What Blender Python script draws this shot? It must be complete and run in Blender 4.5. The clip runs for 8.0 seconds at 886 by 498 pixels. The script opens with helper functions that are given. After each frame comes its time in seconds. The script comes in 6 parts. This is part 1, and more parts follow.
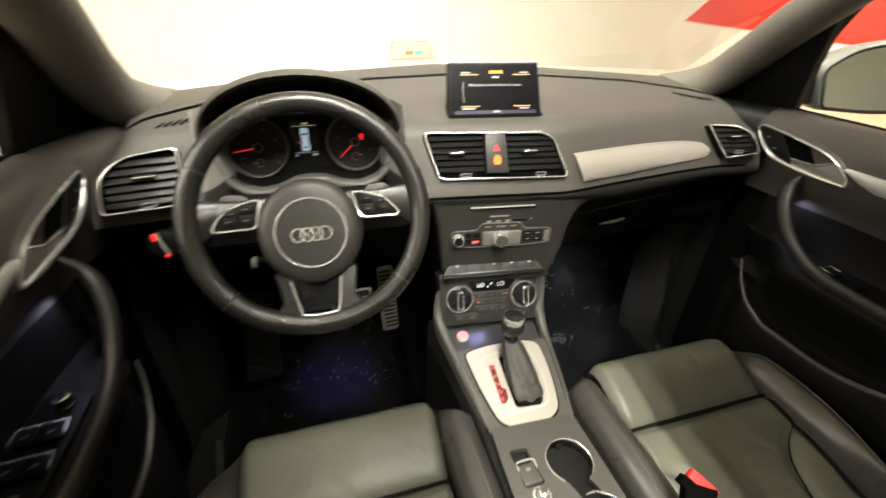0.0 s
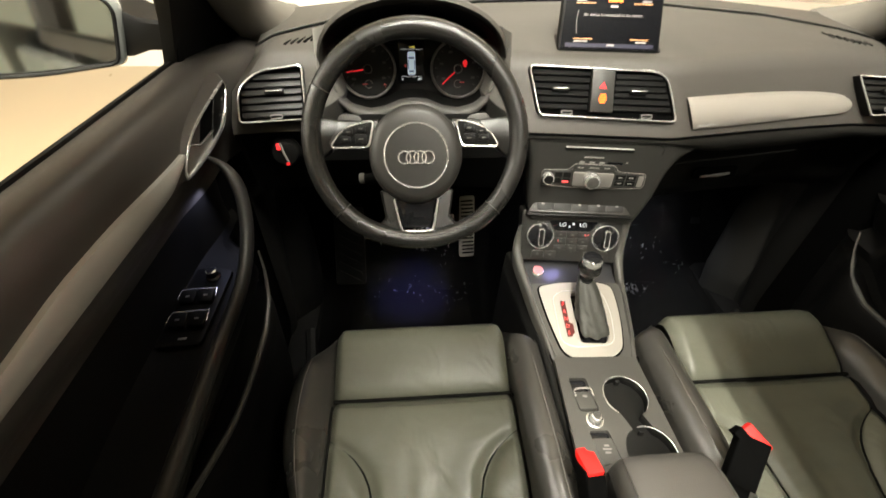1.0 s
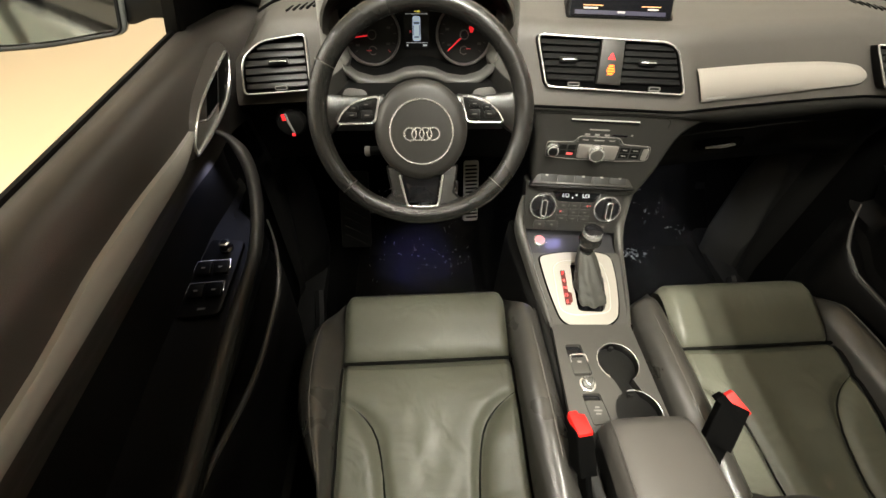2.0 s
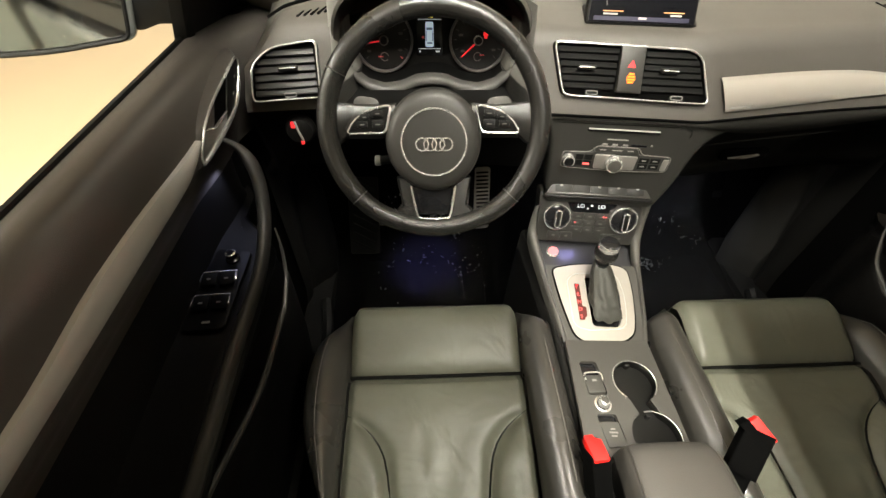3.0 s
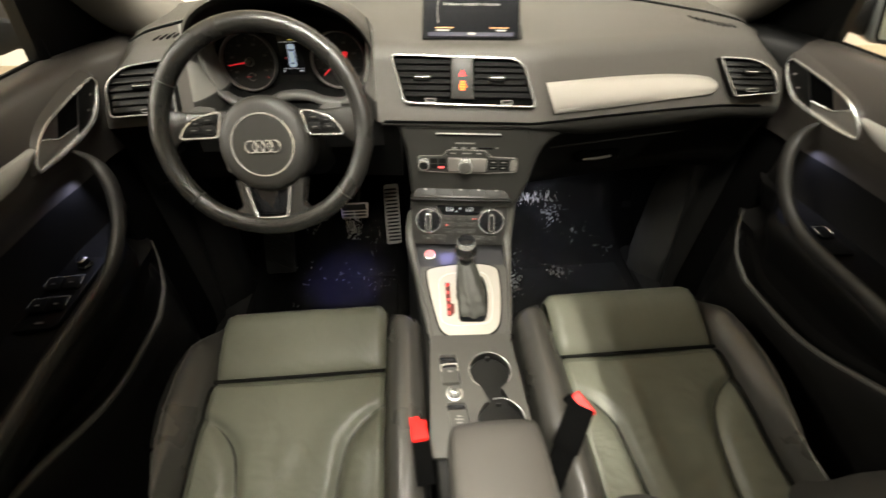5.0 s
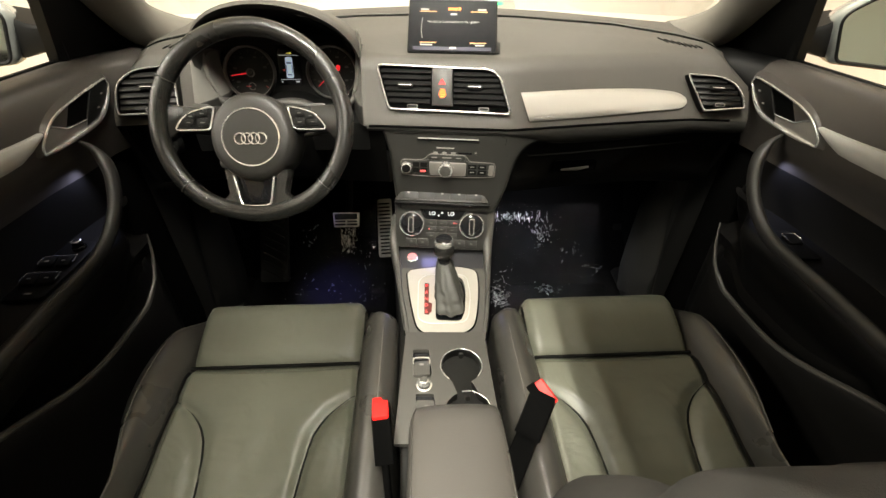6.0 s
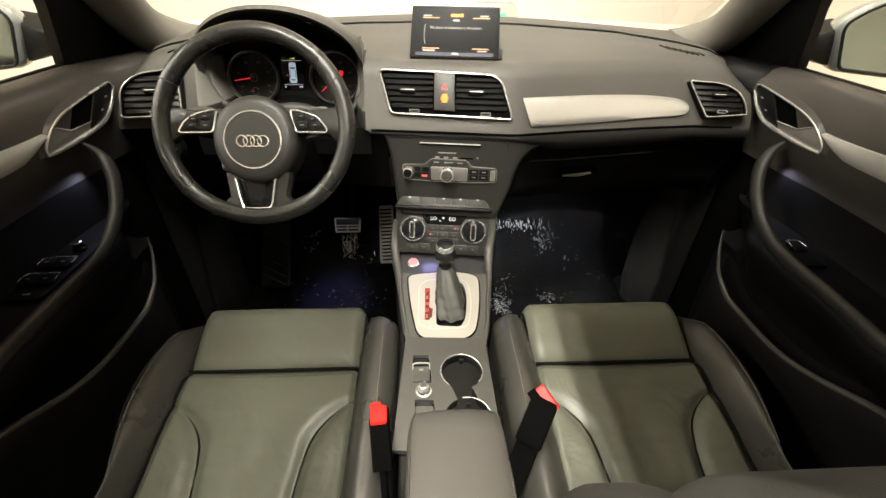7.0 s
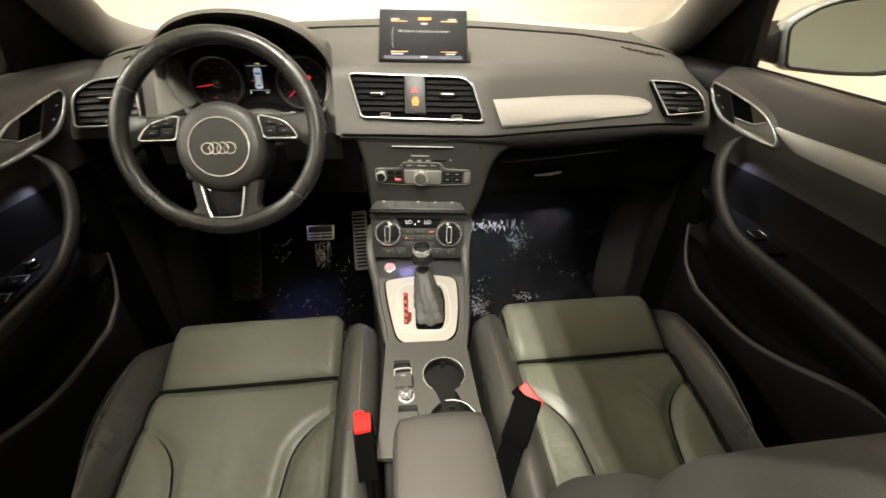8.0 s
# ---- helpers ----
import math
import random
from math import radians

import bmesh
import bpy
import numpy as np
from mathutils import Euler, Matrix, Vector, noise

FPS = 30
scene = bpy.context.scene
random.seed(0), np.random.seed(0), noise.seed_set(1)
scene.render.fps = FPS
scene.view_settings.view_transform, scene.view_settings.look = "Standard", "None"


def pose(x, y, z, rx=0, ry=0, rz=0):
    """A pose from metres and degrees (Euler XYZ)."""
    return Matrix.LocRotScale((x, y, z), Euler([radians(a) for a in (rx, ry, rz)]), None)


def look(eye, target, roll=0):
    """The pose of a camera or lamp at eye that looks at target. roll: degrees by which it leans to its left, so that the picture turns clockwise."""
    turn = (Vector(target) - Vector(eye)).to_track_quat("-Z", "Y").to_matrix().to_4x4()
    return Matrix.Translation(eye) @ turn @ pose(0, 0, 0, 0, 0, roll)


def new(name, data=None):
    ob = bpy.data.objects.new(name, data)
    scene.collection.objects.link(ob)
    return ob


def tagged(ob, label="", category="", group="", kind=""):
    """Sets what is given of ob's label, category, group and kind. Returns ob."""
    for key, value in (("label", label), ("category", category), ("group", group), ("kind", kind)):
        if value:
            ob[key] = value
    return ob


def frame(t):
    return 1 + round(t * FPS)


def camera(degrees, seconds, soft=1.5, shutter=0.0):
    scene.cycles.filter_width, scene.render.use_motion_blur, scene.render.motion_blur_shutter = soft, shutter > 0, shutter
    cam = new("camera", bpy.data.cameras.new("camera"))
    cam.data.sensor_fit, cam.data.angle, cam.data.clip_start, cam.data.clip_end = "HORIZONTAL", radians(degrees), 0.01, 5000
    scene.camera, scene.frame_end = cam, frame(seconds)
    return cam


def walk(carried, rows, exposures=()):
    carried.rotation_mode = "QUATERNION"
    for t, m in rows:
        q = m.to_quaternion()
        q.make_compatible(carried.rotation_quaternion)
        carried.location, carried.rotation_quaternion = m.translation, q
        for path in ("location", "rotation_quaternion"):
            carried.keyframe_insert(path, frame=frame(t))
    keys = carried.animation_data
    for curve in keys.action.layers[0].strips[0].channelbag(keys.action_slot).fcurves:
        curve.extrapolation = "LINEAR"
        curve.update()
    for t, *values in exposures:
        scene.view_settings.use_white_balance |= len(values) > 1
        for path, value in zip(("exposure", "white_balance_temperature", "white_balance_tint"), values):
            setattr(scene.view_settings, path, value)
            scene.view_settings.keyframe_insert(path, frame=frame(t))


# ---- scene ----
cam = camera(93.2, 8.0, shutter=0.5)
PATH = [
    (0, (-0.325, 0.253, 0.96), (0.166, 1.896, -0.07), 1.3),
    (0.2, (-0.338, 0.224, 0.983), (0.028, 1.847, -0.127), 1.4),
    (0.5, (-0.354, 0.209, 0.982), (-0.078, 1.791, -0.21), 2.7),
    (1, (-0.366, 0.217, 0.98), (-0.226, 1.736, -0.314), 1.6),
    (1.5, (-0.369, 0.208, 1.01), (-0.231, 1.605, -0.414), 1.6),
    (2, (-0.368, 0.224, 1.022), (-0.251, 1.593, -0.431), 1.8),
    (3.5, (-0.375, 0.26, 1.017), (-0.301, 1.643, -0.426), 1.2),
    (4, (-0.376, 0.257, 1.018), (-0.296, 1.65, -0.415), 1.5),
    (4.5, (-0.308, 0.232, 1.013), (-0.213, 1.654, -0.389), 1.1),
    (5, (-0.111, 0.16, 0.995), (0.021, 1.652, -0.33), 0.2),
    (5.2, (-0.065, 0.127, 0.986), (0.052, 1.657, -0.297), 0.1),
    (6.5, (-0.046, 0.073, 0.935), (0.042, 1.703, -0.221), 0.8),
    (7, (-0.045, 0.074, 0.935), (0.038, 1.714, -0.208), 0.9),
    (7.5, (-0.047, 0.072, 0.932), (0.045, 1.72, -0.198), 1.0),
    (8, (-0.053, 0.075, 0.929), (0.159, 1.717, -0.192), 1.1),
]
walk(cam, [(t, look(eye, target, roll)) for t, eye, target, roll in PATH])

# ---- light ----
def world_light():
    w = bpy.data.worlds.new("hall_air")
    w.use_nodes = True
    bg = w.node_tree.nodes["Background"]
    bg.inputs["Color"].default_value = (1.0, 0.93, 0.80, 1)
    bg.inputs["Strength"].default_value = 0.001
    scene.world = w


world_light()
scene.view_settings.exposure = 0.0


def area_lamp(name, m, sx, sy, power, colour):
    d = bpy.data.lights.new(name, "AREA")
    d.shape, d.size, d.size_y, d.energy, d.color = "RECTANGLE", sx, sy, power, colour
    ob = new(name, d)
    ob.matrix_world = m
    return ob


def spot_lamp(name, m, power, colour, angle, blend=0.8, radius=0.01):
    d = bpy.data.lights.new(name, "SPOT")
    d.energy, d.color, d.spot_size, d.spot_blend, d.shadow_soft_size = power, colour, radians(angle), blend, radius
    ob = new(name, d)
    ob.matrix_world = m
    return ob


WARM = (1.0, 0.95, 0.81)
COOL = (0.62, 0.66, 1.0)
# unseen hall lamps: first two follow the shadow edges, the rest are added fill
STRIPS = [(-0.26, -0.45, 1.9, 225, 0.016), (-0.34, -0.45, 1.9, 75, 0.016), (0.30, -0.45, 1.9, 195, 0.6), (2.9, -1.6, 2.0, 45, 0.016), (-2.9, 0.2, 3.0, 225, 0.016), (6.8, 4.2, 1.0, 200, 0.016), (-5.8, 0.2, 3.0, 210, 0.016)]
for sx_, sy_, sl_, w_, wide_ in STRIPS:
    area_lamp("unseen_hall_lamp", pose(sx_, sy_, 2.60, 0, 0, 0), wide_, sl_, w_, WARM)
# added front fill for the dash and wall, without a fixture
area_lamp("unseen_hall_lamp", pose(0.5, 2.9, 2.60, 0, 0, 0), 1.8, 0.16, 35, WARM)
# the car's own small lamps, and one added in the passenger footwell
for sgn in (-1, 1):
    spot_lamp("headlight_beam", look((sgn * 0.62, 2.25, 0.29), (sgn * 0.66, 5.0, 1.2)), 250, (1.0, 0.96, 0.89), 150, 1.0, 0.05)
    spot_lamp("door_glow", look((sgn * 0.716, 0.893, 0.570), (sgn * 0.758, 0.845, 0.50)), 0.45, COOL, 110, 0.9, 0.004)
spot_lamp("footwell_glow", look((-0.37, 1.17, 0.38), (-0.37, 1.23, -0.09)), 42, (0.30, 0.29, 1.0), 38, 1.0, 0.025)
# added lamp on the passenger side, brightens the film glints and side panel
spot_lamp("footwell_glow", look((0.36, 1.22, 0.36), (0.36, 1.34, 0.0)), 14, (0.90, 0.92, 1.0), 125, 1.0, 0.025)
spot_lamp("console_glow", look((-0.035, 0.926, 0.338), (-0.035, 0.896, 0.298)), 0.42, (0.45, 0.42, 1.0), 140, 1.0, 0.022)


# ---- materials ----
def material(name, colour, rough=0.5, metal=0.0, grain=(0, 0), tone=0.12, blotch=6.0, spec=0.3, vein=0.0, emit=0.0, coat=0.0, crease=(0, 0)):
    """grain: (size per metre, bump height); tone: how far the colour wanders; vein: leather-like cells; crease: soft wrinkles."""
    m = bpy.data.materials.new(name)
    m.use_nodes = True
    nt = m.node_tree
    b = nt.nodes["Principled BSDF"]
    b.inputs["Metallic"].default_value = metal
    b.inputs["Specular IOR Level"].default_value = spec
    b.inputs["Coat Weight"].default_value = coat
    co = nt.nodes.new("ShaderNodeTexCoord")
    big = nt.nodes.new("ShaderNodeTexNoise")
    big.inputs["Scale"].default_value = blotch
    big.inputs["Detail"].default_value = 5
    nt.links.new(co.outputs["Object"], big.inputs["Vector"])
    mix = nt.nodes.new("ShaderNodeMixRGB")
    lo = [c * (1 - tone) for c in colour]
    hi = [min(1, c * (1 + tone)) for c in colour]
    mix.inputs[1].default_value, mix.inputs[2].default_value = (*lo, 1), (*hi, 1)
    nt.links.new(big.outputs["Fac"], mix.inputs[0])
    nt.links.new(mix.outputs[0], b.inputs["Base Color"])
    rr = nt.nodes.new("ShaderNodeMapRange")
    rr.inputs["To Min"].default_value, rr.inputs["To Max"].default_value = max(0.02, rough - 0.07), min(1, rough + 0.07)
    nt.links.new(big.outputs["Fac"], rr.inputs["Value"])
    nt.links.new(rr.outputs[0], b.inputs["Roughness"])
    if grain[1]:
        if vein:
            fine = nt.nodes.new("ShaderNodeTexVoronoi")
            fine.feature = "DISTANCE_TO_EDGE"
            out = fine.outputs["Distance"]
        else:
            fine = nt.nodes.new("ShaderNodeTexNoise")
            fine.inputs["Detail"].default_value = 3
            out = fine.outputs["Fac"]
        fine.inputs["Scale"].default_value = grain[0]
        nt.links.new(co.outputs["Object"], fine.inputs["Vector"])
        bump = nt.nodes.new("ShaderNodeBump")
        bump.inputs["Distance"].default_value = grain[1]
        bump.inputs["Strength"].default_value = 0.6
        nt.links.new(out, bump.inputs["Height"])
        nt.links.new(bump.outputs[0], b.inputs["Normal"])
        if crease[1]:
            fold = nt.nodes.new("ShaderNodeTexNoise")
            fold.inputs["Scale"].default_value = crease[0]
            fold.inputs["Detail"].default_value = 2
            fold.inputs["Distortion"].default_value = 1.2
            nt.links.new(co.outputs["Object"], fold.inputs["Vector"])
            wide = nt.nodes.new("ShaderNodeBump")
            wide.inputs["Distance"].default_value = crease[1]
            nt.links.new(fold.outputs["Fac"], wide.inputs["Height"])
            nt.links.new(wide.outputs[0], bump.inputs["Normal"])
    if emit:
        b.inputs["Emission Color"].default_value = (*colour, 1)
        b.inputs["Emission Strength"].default_value = emit
    return m


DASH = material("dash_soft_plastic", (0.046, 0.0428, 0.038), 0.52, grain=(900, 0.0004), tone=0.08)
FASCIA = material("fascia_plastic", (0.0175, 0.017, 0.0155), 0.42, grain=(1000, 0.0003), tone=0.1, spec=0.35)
# lower dash: shade under the overhang put into a near-black base
DASH_LOW = material("lower_dash_shaded", (0.0055, 0.0054, 0.005), 0.55, grain=(900, 0.0004), spec=0.2)
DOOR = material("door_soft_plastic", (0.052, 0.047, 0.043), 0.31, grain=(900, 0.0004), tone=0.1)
# lower door plastics: shade put into bases darker than their own colour
DOOR_LOW = material("door_lower_shaded", (0.0042, 0.004, 0.0038), 0.5, grain=(900, 0.0004), spec=0.15)
POCKET = material("door_pocket_shaded", (0.0045, 0.0043, 0.0041), 0.45, grain=(900, 0.0004), spec=0.15)
GREY = material("grey_plastic", (0.044, 0.0425, 0.0385), 0.42, grain=(1000, 0.0003), tone=0.06)
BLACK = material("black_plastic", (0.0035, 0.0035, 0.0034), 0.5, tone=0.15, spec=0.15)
VENT = material("vent_black", (0.0012, 0.0012, 0.0012), 0.9, tone=0.1, spec=0.03)
BLADE = material("vent_blade", (0.0025, 0.0025, 0.0024), 0.42, tone=0.1, spec=0.22)
GLOSS = material("gloss_black", (0.008, 0.008, 0.009), 0.12, tone=0.1)
# black carpet with the footwell's deep shade put into its base
CARPET = material("shaded_black_carpet", (0.0012, 0.0012, 0.0012), 1.0, grain=(600, 0.003), tone=0.3, spec=0.02)
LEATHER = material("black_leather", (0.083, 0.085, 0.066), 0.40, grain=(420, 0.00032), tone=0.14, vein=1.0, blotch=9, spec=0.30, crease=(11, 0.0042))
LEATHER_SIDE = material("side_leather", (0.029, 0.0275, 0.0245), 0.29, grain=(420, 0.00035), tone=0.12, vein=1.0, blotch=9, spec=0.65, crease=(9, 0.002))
WHEEL = material("wheel_leather", (0.0125, 0.012, 0.0112), 0.27, grain=(700, 0.0004), tone=0.15, vein=1.0, spec=0.42)
BOOT = material("boot_leather", (0.030, 0.030, 0.026), 0.5, grain=(420, 0.0006), vein=1.0)
PANEL = material("screen_panel", (0.003, 0.003, 0.004), 0.30, tone=0.05, spec=0.04)
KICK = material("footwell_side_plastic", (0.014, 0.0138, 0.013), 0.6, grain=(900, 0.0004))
FABRIC = material("seat_back_cloth", (0.024, 0.0228, 0.0205), 0.75, grain=(900, 0.0008), tone=0.12)
SEAM = material("seam_thread", (0.065, 0.061, 0.055), 0.7)
GROOVE = material("seam_shade", (0.006, 0.006, 0.0055), 1.0, spec=0.05)
SILVER = material("brushed_aluminium", (0.39, 0.372, 0.34), 0.38, metal=0.7, grain=(1500, 0.0002), tone=0.05)
PLATE = material("satin_aluminium", (0.33, 0.312, 0.282), 0.45, metal=0.7, grain=(1500, 0.0002), tone=0.05)
ARM = material("armrest_leather", (0.044, 0.041, 0.037), 0.42, grain=(420, 0.0005), vein=1.0)
CHROME = material("satin_chrome", (0.76, 0.755, 0.735), 0.25, metal=0.85, tone=0.04)
DULL = material("dull_grey_trim", (0.42, 0.41, 0.39), 0.40, metal=0.35, tone=0.06)
RED = material("red_plastic", (0.56, 0.010, 0.008), 0.5, tone=0.05, spec=0.25)
RED_GLOW = material("red_backlight", (0.9, 0.025, 0.03), 0.5, emit=0.8)
RED_DIM = material("red_dim_backlight", (0.75, 0.10, 0.10), 0.5, emit=0.12)
ORANGE_GLOW = material("orange_backlight", (1.0, 0.16, 0.012), 0.5, emit=1.1)
BLUE_GLOW = material("pale_blue_display", (0.55, 0.66, 0.78), 0.5, emit=0.55)
YELLOW_GLOW = material("yellow_display", (0.8, 0.65, 0.1), 0.5, emit=0.6)
PRINT = material("grey_print", (0.17, 0.165, 0.155), 0.5)
GREEN_GLOW = material("green_indicator", (0.10, 0.8, 0.35), 0.5, emit=1.0)
LAMP_GLOW = material("lamp_diffuser", (1.0, 0.92, 0.78), 0.5, emit=3.0)
WALL = material("cream_wall_paint", (0.84, 0.81, 0.745), 0.5, grain=(60, 0.001), tone=0.02, blotch=0.7)
CEIL = material("white_ceiling_paint", (0.80, 0.78, 0.73), 0.7, tone=0.03)
GROUND = material("tan_epoxy_floor", (0.45, 0.36, 0.235), 0.30, grain=(40, 0.0006), tone=0.08, blotch=1.6)
REDWALL = material("red_wall_paint", (0.74, 0.035, 0.02), 0.45, tone=0.04)
PAINT = material("grey_car_paint", (0.20, 0.21, 0.20), 0.25, metal=0.3, coat=0.6, tone=0.04)
# centre vent slats: shade of a deep housing put into the colour
SLAT = material("shaded_slat", (0.0018, 0.0018, 0.0017), 0.7, spec=0.1)
HUBMAT = material("hub_plastic", (0.021, 0.0202, 0.0187), 0.38, grain=(900, 0.0004), spec=0.3)
CUP = material("cup_holder_plastic", (0.004, 0.004, 0.0038), 0.28, tone=0.1)
TRAY = material("tray_plastic", (0.022, 0.022, 0.024), 0.3)
RIMPAD = material("pull_rim_plastic", (0.020, 0.019, 0.018), 0.45, grain=(900, 0.0004))
# bright metal for modelled glints, not the film's own plastic
GLINT = material("film_glint_metal", (0.95, 0.95, 0.95), 0.30, metal=1.0, tone=0.05)
# unseen rear wall, tinted grey green for what the side mirrors reflect
REARWALL = material("mirror_tint_wall", (0.34, 0.39, 0.35), 0.6, tone=0.25, blotch=0.8)
LEVER = material("handle_satin_grey", (0.20, 0.19, 0.175), 0.33, metal=0.5, tone=0.08)
STRIP = material("door_trim_satin", (0.36, 0.355, 0.335), 0.42, metal=0.15, grain=(1200, 0.0002), tone=0.06)
# unseen headliner, kept dark to cut the light bounced in the cabin
LINER = material("headliner_cloth", (0.05, 0.048, 0.045), 0.9, grain=(800, 0.0006), tone=0.05)
PILLAR = material("pillar_trim", (0.10, 0.092, 0.08), 0.62, grain=(900, 0.0003), tone=0.06)
MIRROR = material("mirror_glass", (0.80, 0.82, 0.80), 0.03, metal=1.0, tone=0.01)


def glass_material():
    m = bpy.data.materials.new("clear_glass")
    m.use_nodes = True
    nt = m.node_tree
    nt.nodes.remove(nt.nodes["Principled BSDF"])
    clear, gloss, mix, fres = (nt.nodes.new("ShaderNodeBsdf" + k) if k in ("Transparent", "Glossy") else nt.nodes.new("ShaderNode" + k) for k in ("Transparent", "Glossy", "MixShader", "Fresnel"))
    clear.inputs["Color"].default_value = (0.93, 0.95, 0.93, 1)
    gloss.inputs["Roughness"].default_value = 0.02
    fres.inputs["IOR"].default_value = 1.3
    less = nt.nodes.new("ShaderNodeMath")
    less.operation = "MULTIPLY"
    less.inputs[1].default_value = 0.22
    nt.links.new(fres.outputs[0], less.inputs[0])
    nt.links.new(less.outputs[0], mix.inputs[0])
    nt.links.new(clear.outputs[0], mix.inputs[1])
    nt.links.new(gloss.outputs[0], mix.inputs[2])
    nt.links.new(mix.outputs[0], nt.nodes["Material Output"].inputs["Surface"])
    return m


GLASS = glass_material()


def film_material():
    """Thin clear protective film: mostly lets light through, with sharp crinkled glints."""
    m = bpy.data.materials.new("clear_plastic_film")
    m.use_nodes = True
    nt = m.node_tree
    nt.nodes.remove(nt.nodes["Principled BSDF"])
    clear = nt.nodes.new("ShaderNodeBsdfTransparent")
    gloss = nt.nodes.new("ShaderNodeBsdfGlossy")
    gloss.inputs["Roughness"].default_value = 0.12
    mix = nt.nodes.new("ShaderNodeMixShader")
    mix.inputs[0].default_value = 0.014
    co = nt.nodes.new("ShaderNodeTexCoord")
    no = nt.nodes.new("ShaderNodeTexNoise")
    no.inputs["Scale"].default_value = 48
    no.inputs["Detail"].default_value = 6
    no.inputs["Distortion"].default_value = 1.5
    bump = nt.nodes.new("ShaderNodeBump")
    bump.inputs["Distance"].default_value = 0.02
    bump.inputs["Strength"].default_value = 1.0
    nt.links.new(co.outputs["Object"], no.inputs["Vector"])
    nt.links.new(no.outputs["Fac"], bump.inputs["Height"])
    nt.links.new(bump.outputs[0], gloss.inputs["Normal"])
    nt.links.new(clear.outputs[0], mix.inputs[1])
    nt.links.new(gloss.outputs[0], mix.inputs[2])
    haze = nt.nodes.new("ShaderNodeBsdfDiffuse")
    haze.inputs["Color"].default_value = (0.8, 0.8, 0.8, 1)
    last = nt.nodes.new("ShaderNodeMixShader")
    last.inputs[0].default_value = 0.0008
    nt.links.new(mix.outputs[0], last.inputs[1])
    nt.links.new(haze.outputs[0], last.inputs[2])
    nt.links.new(last.outputs[0], nt.nodes["Material Output"].inputs["Surface"])
    return m


FILM = film_material()


# ---- shaping tools ----
def part(name, bm, mat, parent=None, label="", sharp=38):
    bmesh.ops.remove_doubles(bm, verts=bm.verts, dist=1e-6)
    bmesh.ops.recalc_face_normals(bm, faces=bm.faces)
    me = bpy.data.meshes.new(name)
    bm.to_mesh(me)
    bm.free()
    for p in me.polygons:
        p.use_smooth = True
    me.set_sharp_from_angle(angle=radians(sharp))
    me.materials.append(mat)
    ob = new(name, me)
    if parent:
        ob.parent = parent
        ob.matrix_parent_inverse = parent.matrix_world.inverted()
    if label:
        ob["label"] = label
    return ob


def thing(name, label, category, at=(0, 0, 0), group="", kind=""):
    ob = new(name)
    ob.empty_display_size = 0.05
    ob.location = at
    ob.matrix_world = Matrix.Translation(at)
    return tagged(ob, label, category, group, kind)


def box(bm, m, sx, sy, sz, r=0.0, seg=2):
    vs = bmesh.ops.create_cube(bm, size=1, matrix=m @ Matrix.Diagonal((sx, sy, sz, 1)))["verts"]
    if r:
        es = list({e for v in vs for e in v.link_edges})
        bmesh.ops.bevel(bm, geom=es, offset=r, segments=seg, profile=0.5, affect="EDGES")


def rounded(poly, r, n=5):
    """Corners of a flat outline made round; r may be one radius or one for each corner."""
    out, k = [], len(poly)
    for i, p in enumerate(poly):
        rad = r[i] if isinstance(r, (list, tuple)) else r
        p, a, b = Vector(p), Vector(poly[i - 1]), Vector(poly[(i + 1) % k])
        da, db = (a - p), (b - p)
        d = min(rad, da.length * 0.49, db.length * 0.49)
        a, b = p + da.normalized() * d, p + db.normalized() * d
        for j in range(n + 1):
            t = j / n
            out.append(tuple((1 - t) ** 2 * a + 2 * t * (1 - t) * p + t * t * b))
    return out


def slab(bm, m, poly, d, r=0.0, seg=2, low=0.0):
    """A flat outline in the local xy plane, raised from low to d."""
    vs = [bm.verts.new(m @ Vector((x, y, low))) for x, y in poly]
    f = bm.faces.new(vs)
    g = bmesh.ops.extrude_face_region(bm, geom=[f])["geom"]
    top = [e for e in g if isinstance(e, bmesh.types.BMVert)]
    up = (m.to_3x3() @ Vector((0, 0, 1))) * (d - low)
    bmesh.ops.translate(bm, verts=top, vec=up)
    if r:
        es = [e for e in g if isinstance(e, bmesh.types.BMEdge)]
        bmesh.ops.bevel(bm, geom=es, offset=r, segments=seg, profile=0.5, affect="EDGES")


def holed(bm, m, outer, holes, d):
    """A plate of thickness d below the local xy plane, with holes through it."""
    loops = []
    for z in (0.0, -d):
        es, rows = [], []
        for poly in (outer, *holes):
            vs = [bm.verts.new(m @ Vector((x, y, z))) for x, y in poly]
            es += [bm.edges.new((vs[i - 1], vs[i])) for i in range(len(vs))]
            rows.append(vs)
        bmesh.ops.triangle_fill(bm, edges=es, use_beauty=True)
        loops.append(rows)
    for a, b in zip(*loops):
        for i in range(len(a)):
            bm.faces.new((a[i - 1], a[i], b[i], b[i - 1]))


def loft(bm, rows, round_rows=False, round_cols=False):
    grid = [[bm.verts.new(Vector(p)) for p in row] for row in rows]
    nr, nc = len(grid), len(grid[0])
    for i in range(nr if round_rows else nr - 1):
        for j in range(nc if round_cols else nc - 1):
            a, b = grid[i], grid[(i + 1) % nr]
            bm.faces.new((a[j], a[(j + 1) % nc], b[(j + 1) % nc], b[j]))
    return grid


def capped(bm, rows):
    g = loft(bm, rows, round_cols=True)
    bm.faces.new(g[0]), bm.faces.new(list(reversed(g[-1])))


